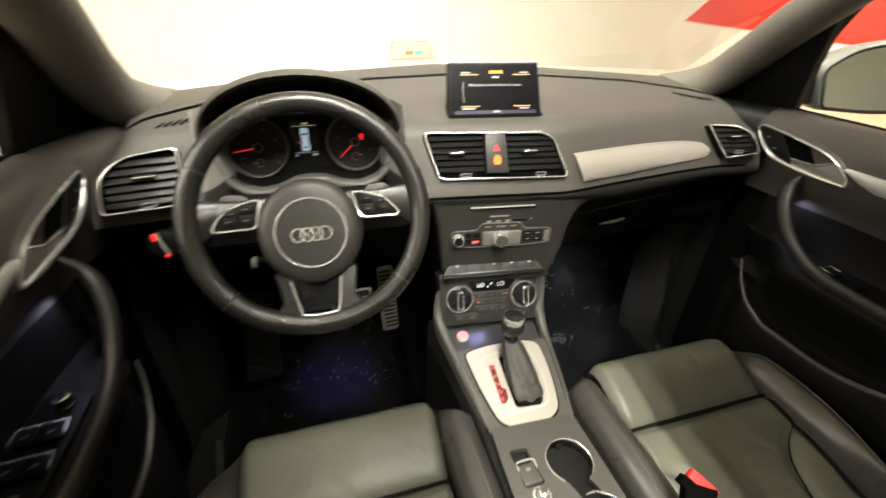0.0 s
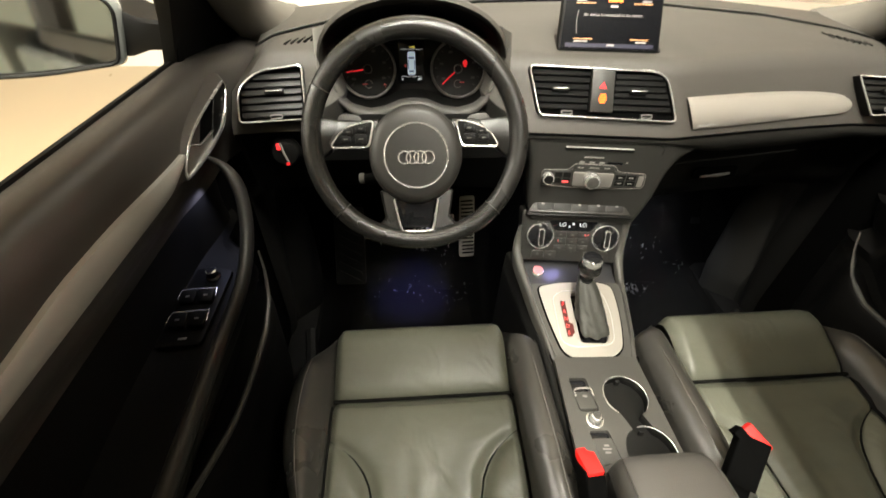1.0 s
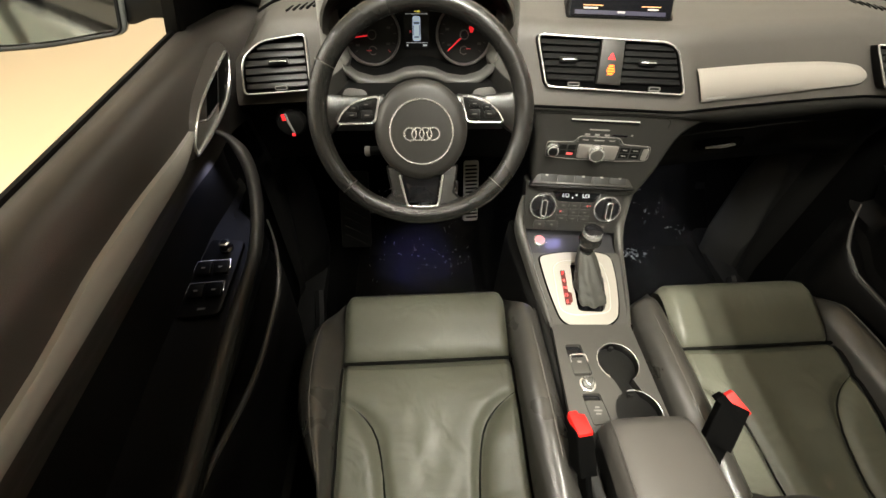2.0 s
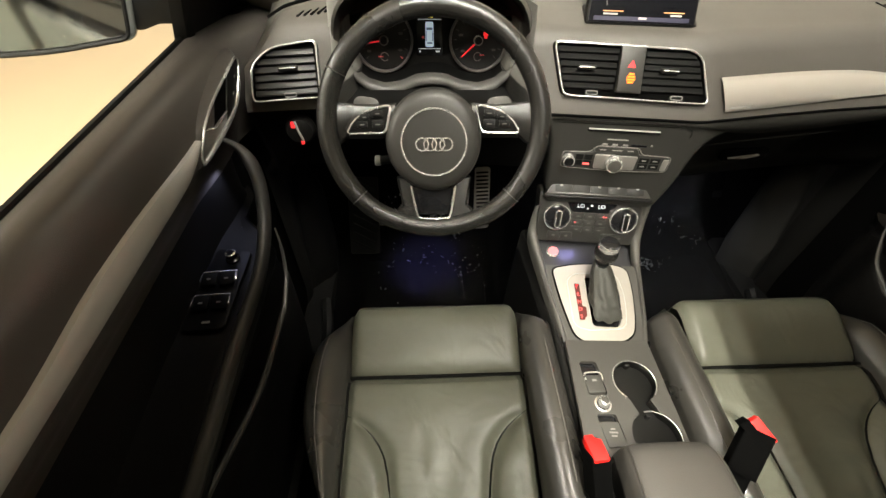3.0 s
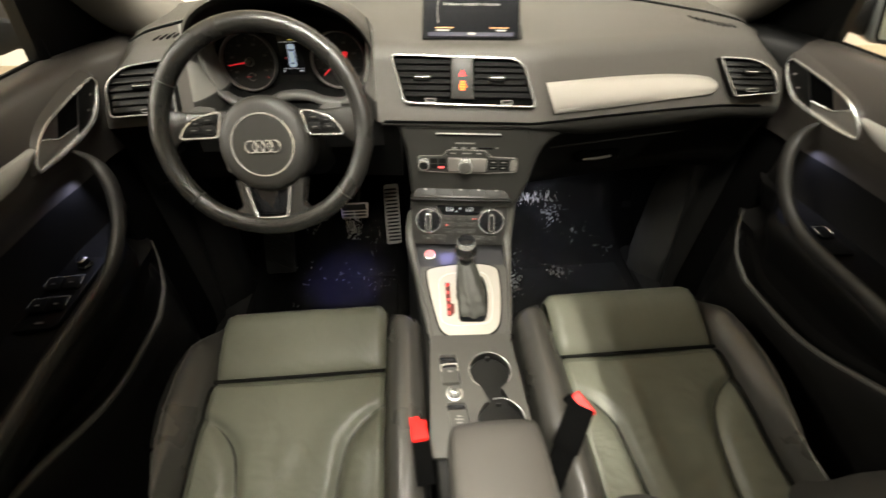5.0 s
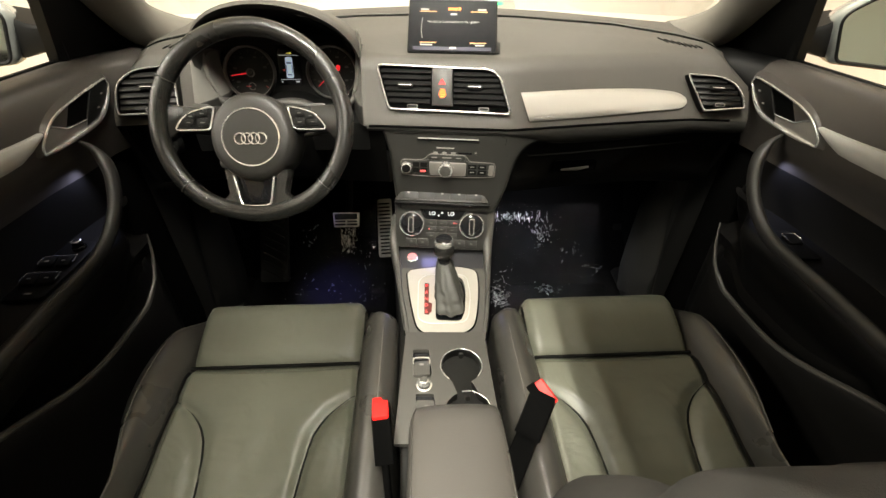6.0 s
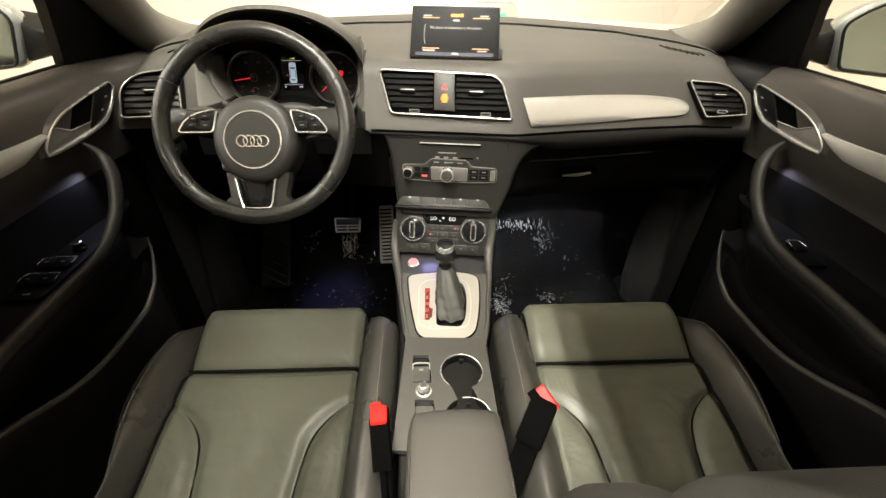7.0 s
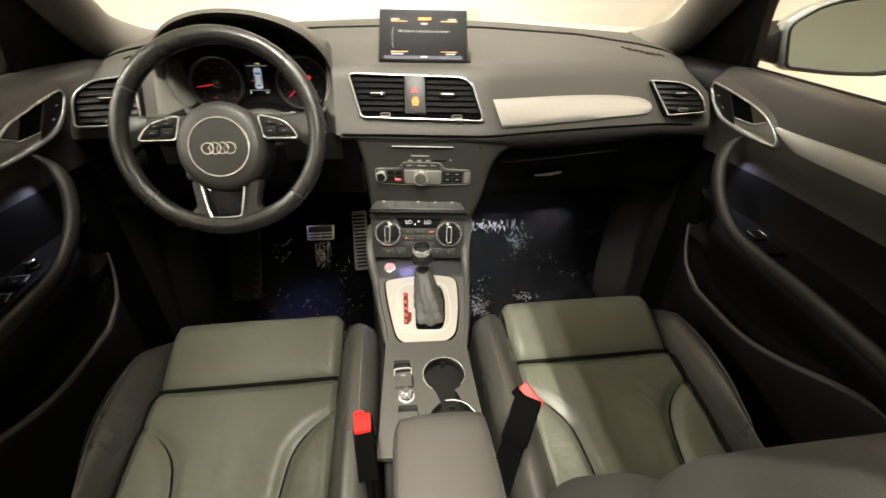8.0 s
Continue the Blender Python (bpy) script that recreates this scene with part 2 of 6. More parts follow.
def curve(pts, n=8, closed=False):
    """A smooth line through the points."""
    pts = [Vector(p) for p in pts]
    k, out = len(pts), []
    for i in range(k if closed else k - 1):
        if closed:
            a, b, c, d = (pts[(i + j) % k] for j in (-1, 0, 1, 2))
        else:
            a, b, c, d = (pts[min(max(i + j, 0), k - 1)] for j in (-1, 0, 1, 2))
        for j in range(n):
            t = j / n
            out.append(0.5 * (2 * b + (c - a) * t + (2 * a - 5 * b + 4 * c - d) * t * t + (3 * b - a - 3 * c + d) * t ** 3))
    return out if closed else out + [pts[-1]]


def tube(bm, pts, rad, n=8, closed=False, flat=1.0, up=None):
    """A round bar along a line; rad is a number or one for each point; flat squeezes it along up."""
    pts = [Vector(p) for p in pts]
    k, rows = len(pts), []
    side = None
    for i, p in enumerate(pts):
        t = (pts[(i + 1) % k] - pts[i - 1]) if closed else (pts[min(i + 1, k - 1)] - pts[max(i - 1, 0)])
        t.normalize()
        if up is not None:
            side = t.cross(Vector(up)).normalized()
        elif side is None:
            side = t.orthogonal().normalized()
        else:
            side = (side - t * side.dot(t)).normalized()
        other = t.cross(side)
        r = rad[i] if isinstance(rad, (list, tuple)) else rad
        rows.append([p + r * (math.cos(2 * math.pi * j / n) * side + flat * math.sin(2 * math.pi * j / n) * other) for j in range(n)])
    g = loft(bm, rows, round_rows=closed, round_cols=True)
    if not closed:
        bm.faces.new(list(reversed(g[0]))), bm.faces.new(g[-1])


def lathe(bm, m, prof, n=32):
    """A turned shape about the local z axis, from (radius, height) pairs."""
    rows = [[m @ Vector((max(r, 1e-5) * math.cos(2 * math.pi * j / n), max(r, 1e-5) * math.sin(2 * math.pi * j / n), z)) for j in range(n)] for r, z in prof]
    loft(bm, rows, round_cols=True)


def on(m, poly, z=0.0):
    return [m @ Vector((x, y, z)) for x, y in poly]


def flat_ring(bm, m, poly, rad, z=0.0, n=6):
    tube(bm, on(m, poly, z), rad, n=n, closed=True)


def line(xs, ys):
    return lambda x: float(np.interp(x, xs, ys))


def smooth(a, b, x):
    t = min(1, max(0, (x - a) / (b - a)))
    return t * t * (3 - 2 * t)


def writing(text, m, size, mat, parent, name="lettering", align="CENTER"):
    c = bpy.data.curves.new(name, "FONT")
    c.body, c.size, c.align_x, c.align_y, c.extrude = text, size, align, "CENTER", 0.0002
    tmp = bpy.data.objects.new("tmp", c)
    scene.collection.objects.link(tmp)
    me = bpy.data.meshes.new_from_object(tmp.evaluated_get(bpy.context.evaluated_depsgraph_get()))
    bpy.data.objects.remove(tmp)
    me.materials.clear()
    me.materials.append(mat)
    ob = new(name, me)
    ob.matrix_world = m
    if parent:
        ob.parent = parent
        ob.matrix_parent_inverse = parent.matrix_world.inverted()
    return ob


def bar(name, m, x, y, sx, sy, mat, parent, z=0.0008, d=0.0008, r=0.0):
    bm = bmesh.new()
    box(bm, m @ pose(x, y, z), sx, sy, d, r)
    return part(name, bm, mat, parent)


# ---- the hall round the car ----
GZ = -0.46


def hall():
    bm = bmesh.new()
    box(bm, pose(-2.5, -1.0, GZ - 0.05), 24, 12.6, 0.1)
    tagged(part("ground", bm, GROUND), "tan coated concrete hall floor under the car", "floor", kind="structure")
    for name, x, y, sx, sy in (("wall_north", -2.5, 5.1, 23.4, 0.2), ("wall_south", -2.5, -7.1, 23.4, 0.2), ("wall_west", -14.1, -1.0, 0.2, 12.0), ("wall_east", 9.1, -1.0, 0.2, 12.0)):
        bm = bmesh.new()
        box(bm, pose(x, y, GZ + 1.6), sx, sy, 3.2)
        rear = name == "wall_south"
        tagged(part(name, bm, REARWALL if rear else WALL), "unseen rear hall wall, tinted for the side mirrors' reflection" if rear else "cream painted hall wall", "wall", kind="structure")
    bm = bmesh.new()
    box(bm, pose(-2.5, -1.0, GZ + 3.26), 23.4, 12.4, 0.1)
    tagged(part("ceiling", bm, CEIL), "plain white hall ceiling", "ceiling", kind="structure")
    # a red painted field on the front wall
    bm = bmesh.new()
    slab(bm, pose(0, 5.0, 0, 90, 0, 0), [(4.086, 0.772), (8.9, 0.319), (8.9, 2.6), (6.295, 2.6)], 0.004)
    tagged(part("wall_panel", bm, REDWALL), "red painted field with slanted edges on the wall", "wall paint", kind="structure")
    # fixtures for the unseen and added hall lamps
    for x, y, ln, _, w in STRIPS:
        t = thing("ceiling_lamp", "broad white fill panel added under the hall ceiling" if w > 0.1 else "long white strip lamp added unseen under the hall ceiling", "lamp", (x, y, 2.66), group="hall strip lamps")
        bm = bmesh.new()
        box(bm, pose(x, y, 2.68), max(0.06, w + 0.04), ln + 0.08, 0.06, 0.01)
        part("housing", bm, CEIL, t)
        bm = bmesh.new()
        box(bm, pose(x, y, 2.635), max(0.04, w), ln, 0.03, 0.01)
        part("diffuser", bm, LAMP_GLOW, t)
    # a small device box low on the front wall
    t = thing("wall_box", "small white device box with orange and green lights on the wall", "device", (0.683, 5.0, 0.491))
    bm = bmesh.new()
    slab(bm, pose(0.683, 5.0, 0.491, 90, 0, 0), rounded([(-0.23, -0.09), (0.26, -0.09), (0.20, 0.075), (-0.20, 0.075)], 0.03), 0.09, 0.015)
    part("case", bm, material("box_plastic", (0.62, 0.60, 0.54), 0.5), t)
    m = pose(0.683, 4.91, 0.491, 90, 0, 0)
    bar("orange_light", m, -0.03, -0.03, 0.075, 0.03, ORANGE_GLOW, t, 0.002, 0.004)
    bar("green_light", m, 0.075, -0.03, 0.09, 0.03, GREEN_GLOW, t, 0.002, 0.004)


hall()


# ---- the car's shell ----
def car_shell():
    car = thing("car_body", "grey car body shell with open cabin, pillars, roof and bonnet", "car", (0, 0.5, GZ))
    bm = bmesh.new()
    box(bm, pose(0, 0.22, -0.13), 1.50, 2.9, 0.04)
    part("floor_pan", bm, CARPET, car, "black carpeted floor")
    bm = bmesh.new()  # toe board rising to the bulkhead
    loft(bm, [[(x, 1.10, -0.108) , (x, 1.32, -0.09), (x, 1.46, 0.02), (x, 1.55, 0.22), (x, 1.57, 0.62)] for x in (-0.78, -0.4, 0, 0.4, 0.78)])
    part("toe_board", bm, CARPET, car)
    bm = bmesh.new()
    box(bm, pose(0, -1.22, 0.25), 1.5, 0.06, 0.76, 0.02)
    part("rear_panel", bm, FABRIC, car)
    bm = bmesh.new()  # bonnet
    loft(bm, [[(x, y, z - 0.07 * (x / 0.75) ** 2) for x in (-0.78, -0.6, -0.3, 0, 0.3, 0.6, 0.78)] for y, z in ((1.54, 0.66), (1.7, 0.62), (2.0, 0.53), (2.2, 0.42), (2.28, 0.28), (2.29, -0.20))])
    part("bonnet", bm, PAINT, car)
    # unseen roof; its off-centre opening is added to shape the stripe of light
    bm = bmesh.new()
    holed(bm, pose(0, 0, 1.255), rounded([(-0.60, 0.62), (0.60, 0.62), (0.62, -0.95), (-0.62, -0.95)], 0.06), [rounded([(-0.20, -0.55), (0.04, -0.55), (0.04, 0.50), (-0.20, 0.50)], 0.05)], 0.05)
    part("roof", bm, LINER, car, "dark cloth headliner with an added opening that shapes the light")
    for s in (-1, 1):
        bm = bmesh.new()  # A-pillar, a flattened bar from the cowl to the roof
        ax = curve([(s * 0.640, 1.275, 0.735), (s * 0.672, 1.175, 0.790), (s * 0.676, 1.10, 0.853), (s * 0.655, 0.98, 0.948), (s * 0.625, 0.76, 1.10), (s * 0.60, 0.58, 1.22)], 6)
        tube(bm, ax, [0.052 + 0.020 * max(0, 1 - i / 8) ** 2 - 0.004 * i / len(ax) for i in range(len(ax))], 12, flat=0.85, up=(0, 0.5, 0.86))
        part("pillar", bm, PILLAR, car, "warm grey windscreen pillar trim")
        bm = bmesh.new()
        tube(bm, curve([(s * 0.62, 0.62, 1.225), (s * 0.645, 0.0, 1.235), (s * 0.645, -0.95, 1.20)], 6), 0.05, 10)
        part("roof_rail", bm, LINER, car)
        bm = bmesh.new()
        box(bm, pose(s * 0.735, 1.22, 0.70, 0, 0, 0), 0.06, 0.20, 0.12, 0.03)
        part("pillar_foot", bm, BLACK, car)
        bm = bmesh.new()  # sill and rear quarter
        box(bm, pose(s * 0.735, 0.1, -0.16), 0.12, 2.6, 0.16, 0.03)
        part("sill", bm, BLACK, car)
        bm = bmesh.new()  # front wing over the wheel
        loft(bm, [[(s * 0.70, y, zt), (s * 0.80, y, zt - 0.03), (s * 0.875, y, zt - 0.10), (s * 0.89, y, 0.36), (s * 0.885, y, zb)] for y, zt, zb in ((1.10, 0.60, -0.16), (1.36, 0.61, -0.16), (1.42, 0.60, 0.06), (1.56, 0.59, 0.20), (1.75, 0.56, 0.24), (1.94, 0.50, 0.20), (2.08, 0.43, 0.06), (2.12, 0.41, -0.16), (2.27, 0.34, -0.16))])
        part("front_wing", bm, PAINT, car)
        bm = bmesh.new()
        box(bm, pose(s * 0.80, -0.78, 0.30), 0.08, 0.92, 0.90, 0.03)
        part("rear_side", bm, DOOR_LOW, car)
        bm = bmesh.new()
        tube(bm, [(s * 0.73, -0.30, 0.70), (s * 0.65, -0.36, 1.22)], 0.06, 8)
        part("centre_pillar", bm, LINER, car)
        bm = bmesh.new()
        lathe(bm, pose(s * 0.80, 1.75, GZ + 0.33, 0, 90, 0), [(0.0, -0.1), (0.20, -0.1), (0.30, -0.11), (0.33, -0.08), (0.33, 0.08), (0.30, 0.11), (0.2, 0.1), (0, 0.1)], 28)
        part("wheel", bm, BLACK, car)
        bm = bmesh.new()
        lathe(bm, pose(s * 0.80, -1.0, GZ + 0.33, 0, 90, 0), [(0.0, -0.1), (0.20, -0.1), (0.30, -0.11), (0.33, -0.08), (0.33, 0.08), (0.30, 0.11), (0.2, 0.1), (0, 0.1)], 28)
        part("wheel", bm, BLACK, car)
        bm = bmesh.new()
        slab(bm, look((s * 0.62, 2.20, 0.28), (s * 0.62, 3.3, 0.30)) @ pose(0, 0, 0, 180, 0, 0), rounded([(-0.12, -0.06), (0.12, -0.06), (0.12, 0.06), (-0.12, 0.06)], 0.03), 0.02, 0.004)
        part("headlight", bm, CHROME, car)
    # windscreen
    bm = bmesh.new()
    loft(bm, [[(x * w, y - 0.10 * (x ** 2) * k, z) for x in (-1, -0.75, -0.5, -0.25, 0, 0.25, 0.5, 0.75, 1)] for w, y, z, k in ((0.70, 1.505, 0.792, 1.9), (0.67, 1.20, 0.95, 1.2), (0.64, 0.92, 1.10, 0.7), (0.60, 0.66, 1.235, 0.3))])
    ws = part("windscreen", bm, GLASS, car, "clear windscreen")
    ws.visible_shadow = False
    return car


car_shell()

# ---- dashboard ----
YF = line([-0.72, -0.69, -0.55, -0.40, -0.14, 0.0, 0.144, 0.30, 0.45, 0.575, 0.69, 0.72], [1.0, 1.006, 1.020, 1.02, 0.99, 0.974, 0.956, 0.982, 1.003, 1.016, 1.004, 1.0])
YR = line([-0.72, -0.66, -0.55, -0.42, -0.2, 0, 0.2, 0.42, 0.55, 0.66, 0.72], [1.10, 1.115, 1.14, 1.20, 1.30, 1.315, 1.30, 1.20, 1.14, 1.115, 1.10])
ZR = line([-0.72, -0.66, -0.55, -0.42, 0, 0.42, 0.55, 0.66, 0.72], [0.745, 0.757, 0.777, 0.790, 0.796, 0.790, 0.777, 0.757, 0.745])
YC = line([-0.72, -0.6, -0.5, -0.3, 0, 0.3, 0.5, 0.6, 0.72], [1.22, 1.29, 1.34, 1.44, 1.48, 1.44, 1.34, 1.29, 1.22])
LEAN26 = math.tan(radians(26))


def face_y(x, z):
    """The dash's front face."""
    return YF(x) + (z - 0.65) * LEAN26


def dash_section(x):
    f, r, zr, c = YF(x), YR(x), ZR(x), YC(x)
    zt = 0.738 - 0.055 * smooth(0.615, 0.70, abs(x)) ** 2
    dz = zt - 0.738
    ft = face_y(x, zt)
    pts = [(c + 0.05, 0.762), (c, 0.800 - 0.02 * abs(x) / 0.7), (c - 0.02, 0.803 - 0.02 * abs(x) / 0.7), (r + 0.025, zr + 0.006), (r + 0.008, zr + 0.004), (r + 0.004, zr - 0.008), (r - 0.003, zr - 0.008), (r - 0.010, zr)]
    for t in (0.15, 0.35, 0.55, 0.75, 0.9):
        y = (r - 0.01) * (1 - t) + (ft + 0.012) * t
        u = t ** 0.75
        dish = 0.005 * smooth(0.3, 0.85, t) * smooth(0.17, 0.12, abs(x - 0.024))
        pts.append((y, zr * (1 - u) + (0.750 + dz) * u + 0.005 * math.sin(math.pi * t) - dish))
    pts += [(ft + 0.004, 0.746 + dz), (face_y(x, 0.725 + dz), 0.725 + dz), (face_y(x, 0.70 + 0.5 * dz), 0.70 + 0.5 * dz), (face_y(x, 0.67), 0.67), (face_y(x, 0.645) , 0.645), (face_y(x, 0.63) , 0.632), (f - 0.013, 0.622)]
    return pts


def end_in(x, y):
    """The dash narrows towards its rear corners."""
    k = max(0, abs(x) - 0.62) / 0.08 * 0.046 * smooth(1.0, 1.10, y)
    return x - math.copysign(k, x)


def dashboard():
    d = thing("dashboard", "dark grey soft plastic dashboard with silver trim", "dashboard", (0, 1.1, 0.6))
    for name, a, b, n in (("top_pad", -0.70, -0.538, 8), ("top_pad", -0.172, 0.70, 36)):
        bm = bmesh.new()
        loft(bm, [[(end_in(x, y), y, z) for y, z in dash_section(x)] for x in np.linspace(a, b, n)])
        part(name, bm, DASH, d, sharp=60)
    bm = bmesh.new()  # the deck behind the instruments
    loft(bm, [[(x, y, z) for y, z in dash_section(x)[:12]] for x in np.linspace(-0.538, -0.172, 14)])
    part("deck", bm, DASH, d, sharp=60)
    # lip and lower face
    bm = bmesh.new()
    rows = []
    for x in np.linspace(-0.165, 0.70, 40):
        f = YF(x) - 0.013
        drop = 0.613 - 0.030 * smooth(0.10, 0.30, x) + 0.012 * smooth(0.4, 0.65, x)
        rows.append([(x, f, 0.622), (x, f - 0.002, 0.619), (x, f - 0.001, drop + 0.003), (x, f + 0.004, drop), (x, f + 0.03, drop - 0.012)])
    loft(bm, rows)
    part("knee_rail", bm, FASCIA, d, "grey plastic rail under the dash", sharp=60)
    bm = bmesh.new()
    tube(bm, [(x, YF(x) - 0.0135, 0.6235) for x in np.linspace(-0.16, 0.66, 40)], 0.0028, 6)
    part("dash_joint", bm, VENT, d, "dark joint")
    bm = bmesh.new()
    rows = []
    for x in np.linspace(0.13, 0.70, 20):
        f = YF(x) + 0.012
        rows.append([(x, f, 0.60), (x, f + 0.02, 0.565), (x, f + 0.032, 0.54), (x, f + 0.034, 0.48), (x, f + 0.055, 0.43), (x, f + 0.11, 0.40), (x, f + 0.34, 0.38)])
    loft(bm, rows)
    part("glovebox_face", bm, DASH_LOW, d, "lower dash, shade put into its near black", sharp=60)
    bm = bmesh.new()  # glove compartment handle
    slab(bm, pose(0.33, 1.017, 0.500, 86, 0, 3), rounded([(-0.036, -0.0045), (0.005, -0.006), (0.036, 0.0005), (0.034, 0.005), (0.010, 0.0025), (-0.035, -0.001)], 0.002), 0.006, 0.001)
    part("glovebox_handle", bm, LEVER, d, "dull silver glovebox handle")
    bm = bmesh.new()
    slab(bm, pose(0.33, 1.019, 0.506, 86, 0, 3), rounded([(-0.056, -0.016), (0.056, -0.014), (0.054, 0.014), (-0.054, 0.012)], 0.010), 0.004, 0.001)
    part("handle_scoop", bm, VENT, d, "dark handle scoop")
    bm = bmesh.new()  # the lid's seam
    tube(bm, curve([(0.20, face_y(0.2, 0.56) + 0.062, 0.547), (0.30, 1.012, 0.54), (0.45, 1.030, 0.545), (0.62, 1.040, 0.555)], 6), 0.0022, 5)
    part("glovebox_seam", bm, BLACK, d)
    # the driver's lower side
    bm = bmesh.new()
    rows = []
    for x in np.linspace(-0.70, -0.13, 16):
        f = YF(x) + 0.004
        rows.append([(x, f, 0.622), (x, f + 0.01, 0.60), (x, f + 0.03, 0.53), (x, f + 0.06, 0.45), (x, f + 0.14, 0.41), (x, f + 0.38, 0.40)])
    loft(bm, rows)
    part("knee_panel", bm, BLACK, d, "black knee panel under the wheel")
    # end caps
    for s in (-1, 1):
        bm = bmesh.new()
        sec = dash_section(s * 0.70)
        bm.faces.new([bm.verts.new((end_in(s * 0.70, y), y, z)) for y, z in sec] + [bm.verts.new((s * 0.70, 1.05, 0.45)), bm.verts.new((s * 0.70, 1.27, 0.45))])
        part("end_cap", bm, BLACK, d)
    bm = bmesh.new()  # dark groove between the pad and the cowl
    tube(bm, [(end_in(x, YR(x)), YR(x) + 0.0005, ZR(x) - 0.0025) for x in np.linspace(-0.70, 0.70, 60)], 0.0058, 8)
    part("cowl_groove", bm, VENT, d, "dark groove")
    # passenger trim strip
    bm = bmesh.new()
    up = curve([(0.166, 0, 0.692), (0.25, 0, 0.692), (0.36, 0, 0.691), (0.46, 0, 0.687), (0.53, 0, 0.679), (0.556, 0, 0.668)], 5)
    lo = curve([(0.186, 0, 0.640), (0.27, 0, 0.640), (0.37, 0, 0.642), (0.46, 0, 0.645), (0.54, 0, 0.649), (0.556, 0, 0.658)], 5)
    rows = []
    for a, b in zip(up, lo):
        row = []
        for t, off in ((0, 0.0), (0.02, 0.006), (0.08, 0.008), (0.3, 0.009), (0.5, 0.010), (0.7, 0.009), (0.92, 0.008), (0.98, 0.006), (1, 0.0)):
            x, z = a.x * (1 - t) + b.x * t, a.z * (1 - t) + b.z * t
            row.append((x, face_y(x, z) - off, z - off * 0.3))
        rows.append(row)
    loft(bm, rows)
    trim = part("trim_strip", bm, SILVER, d, "brushed aluminium trim strip")
    for k in range(6):  # small faint lettering on the strip
        x = 0.197 + 0.0075 * k
        bm = bmesh.new()
        box(bm, pose(x, face_y(x, 0.6475) - 0.0092, 0.6455, -6, 0, -7), 0.0048, 0.0012, 0.0036)
        part("trim_mark", bm, DULL, trim)
    # defroster grilles at both ends
    for s in (-1, 1):
        for i in range(7):
            x = s * (0.515 + 0.0125 * i)
            y = YR(x) - 0.040
            bm = bmesh.new()
            sec = sorted(dash_section(x))
            z = float(np.interp(y, [p[0] for p in sec], [p[1] for p in sec]))
            box(bm, pose(x, y, z - 0.0030, 14, s * 9, s * 42), 0.0052, 0.030 - 0.0016 * i, 0.008, 0.002)
            part("grille_slot", bm, VENT, d)
    return d


dashboard()


# ---- doors ----
def door_section(y):
    """Half section of a door panel as (|x|, z), from the window ledge down."""
    a = smooth(0.93, 0.80, y)  # arm rest
    p = smooth(0.95, 0.86, y)  # pocket below
    arm = 0.745 - 0.088 * a
    pk = 0.735 - 0.060 * p
    zt = 0.452 - 0.03 * smooth(0.6, 0.2, y)
    pz = 0.262 + 0.10 * smooth(0.72, 0.36, y) ** 1.5 + 0.05 * smooth(0.80, 0.90, y)
    dip = 0.012 * a
    return [(0.795, 0.700), (0.775, 0.742), (0.768, 0.747), (0.750, 0.7462), (0.734, 0.740), (0.722, 0.722), (0.7145, 0.695), (0.711, 0.662), (0.717, 0.630), (0.727, 0.600), (0.738 + dip, 0.575),
            (0.745 + dip, 0.55), (0.748 + dip, 0.51), (0.748 + dip, 0.475), (0.744 + dip, zt + 0.004), (0.73, zt), (arm + 0.03, zt), (arm + 0.010, zt + 0.003), (arm, zt - 0.006), (arm - 0.002, zt - 0.022),
            (arm + 0.008, zt - 0.048), (arm + 0.03, zt - 0.085), (0.728, pz + 0.03), (0.735, pz + 0.006), (0.735, pz - 0.02), (pk + 0.022, pz - 0.015), (pk + 0.016, pz), (pk + 0.004, pz + 0.002), (pk, pz - 0.008), (pk, pz - 0.05), (pk + 0.006, 0.08), (pk + 0.02, -0.06), (0.72, -0.12)]


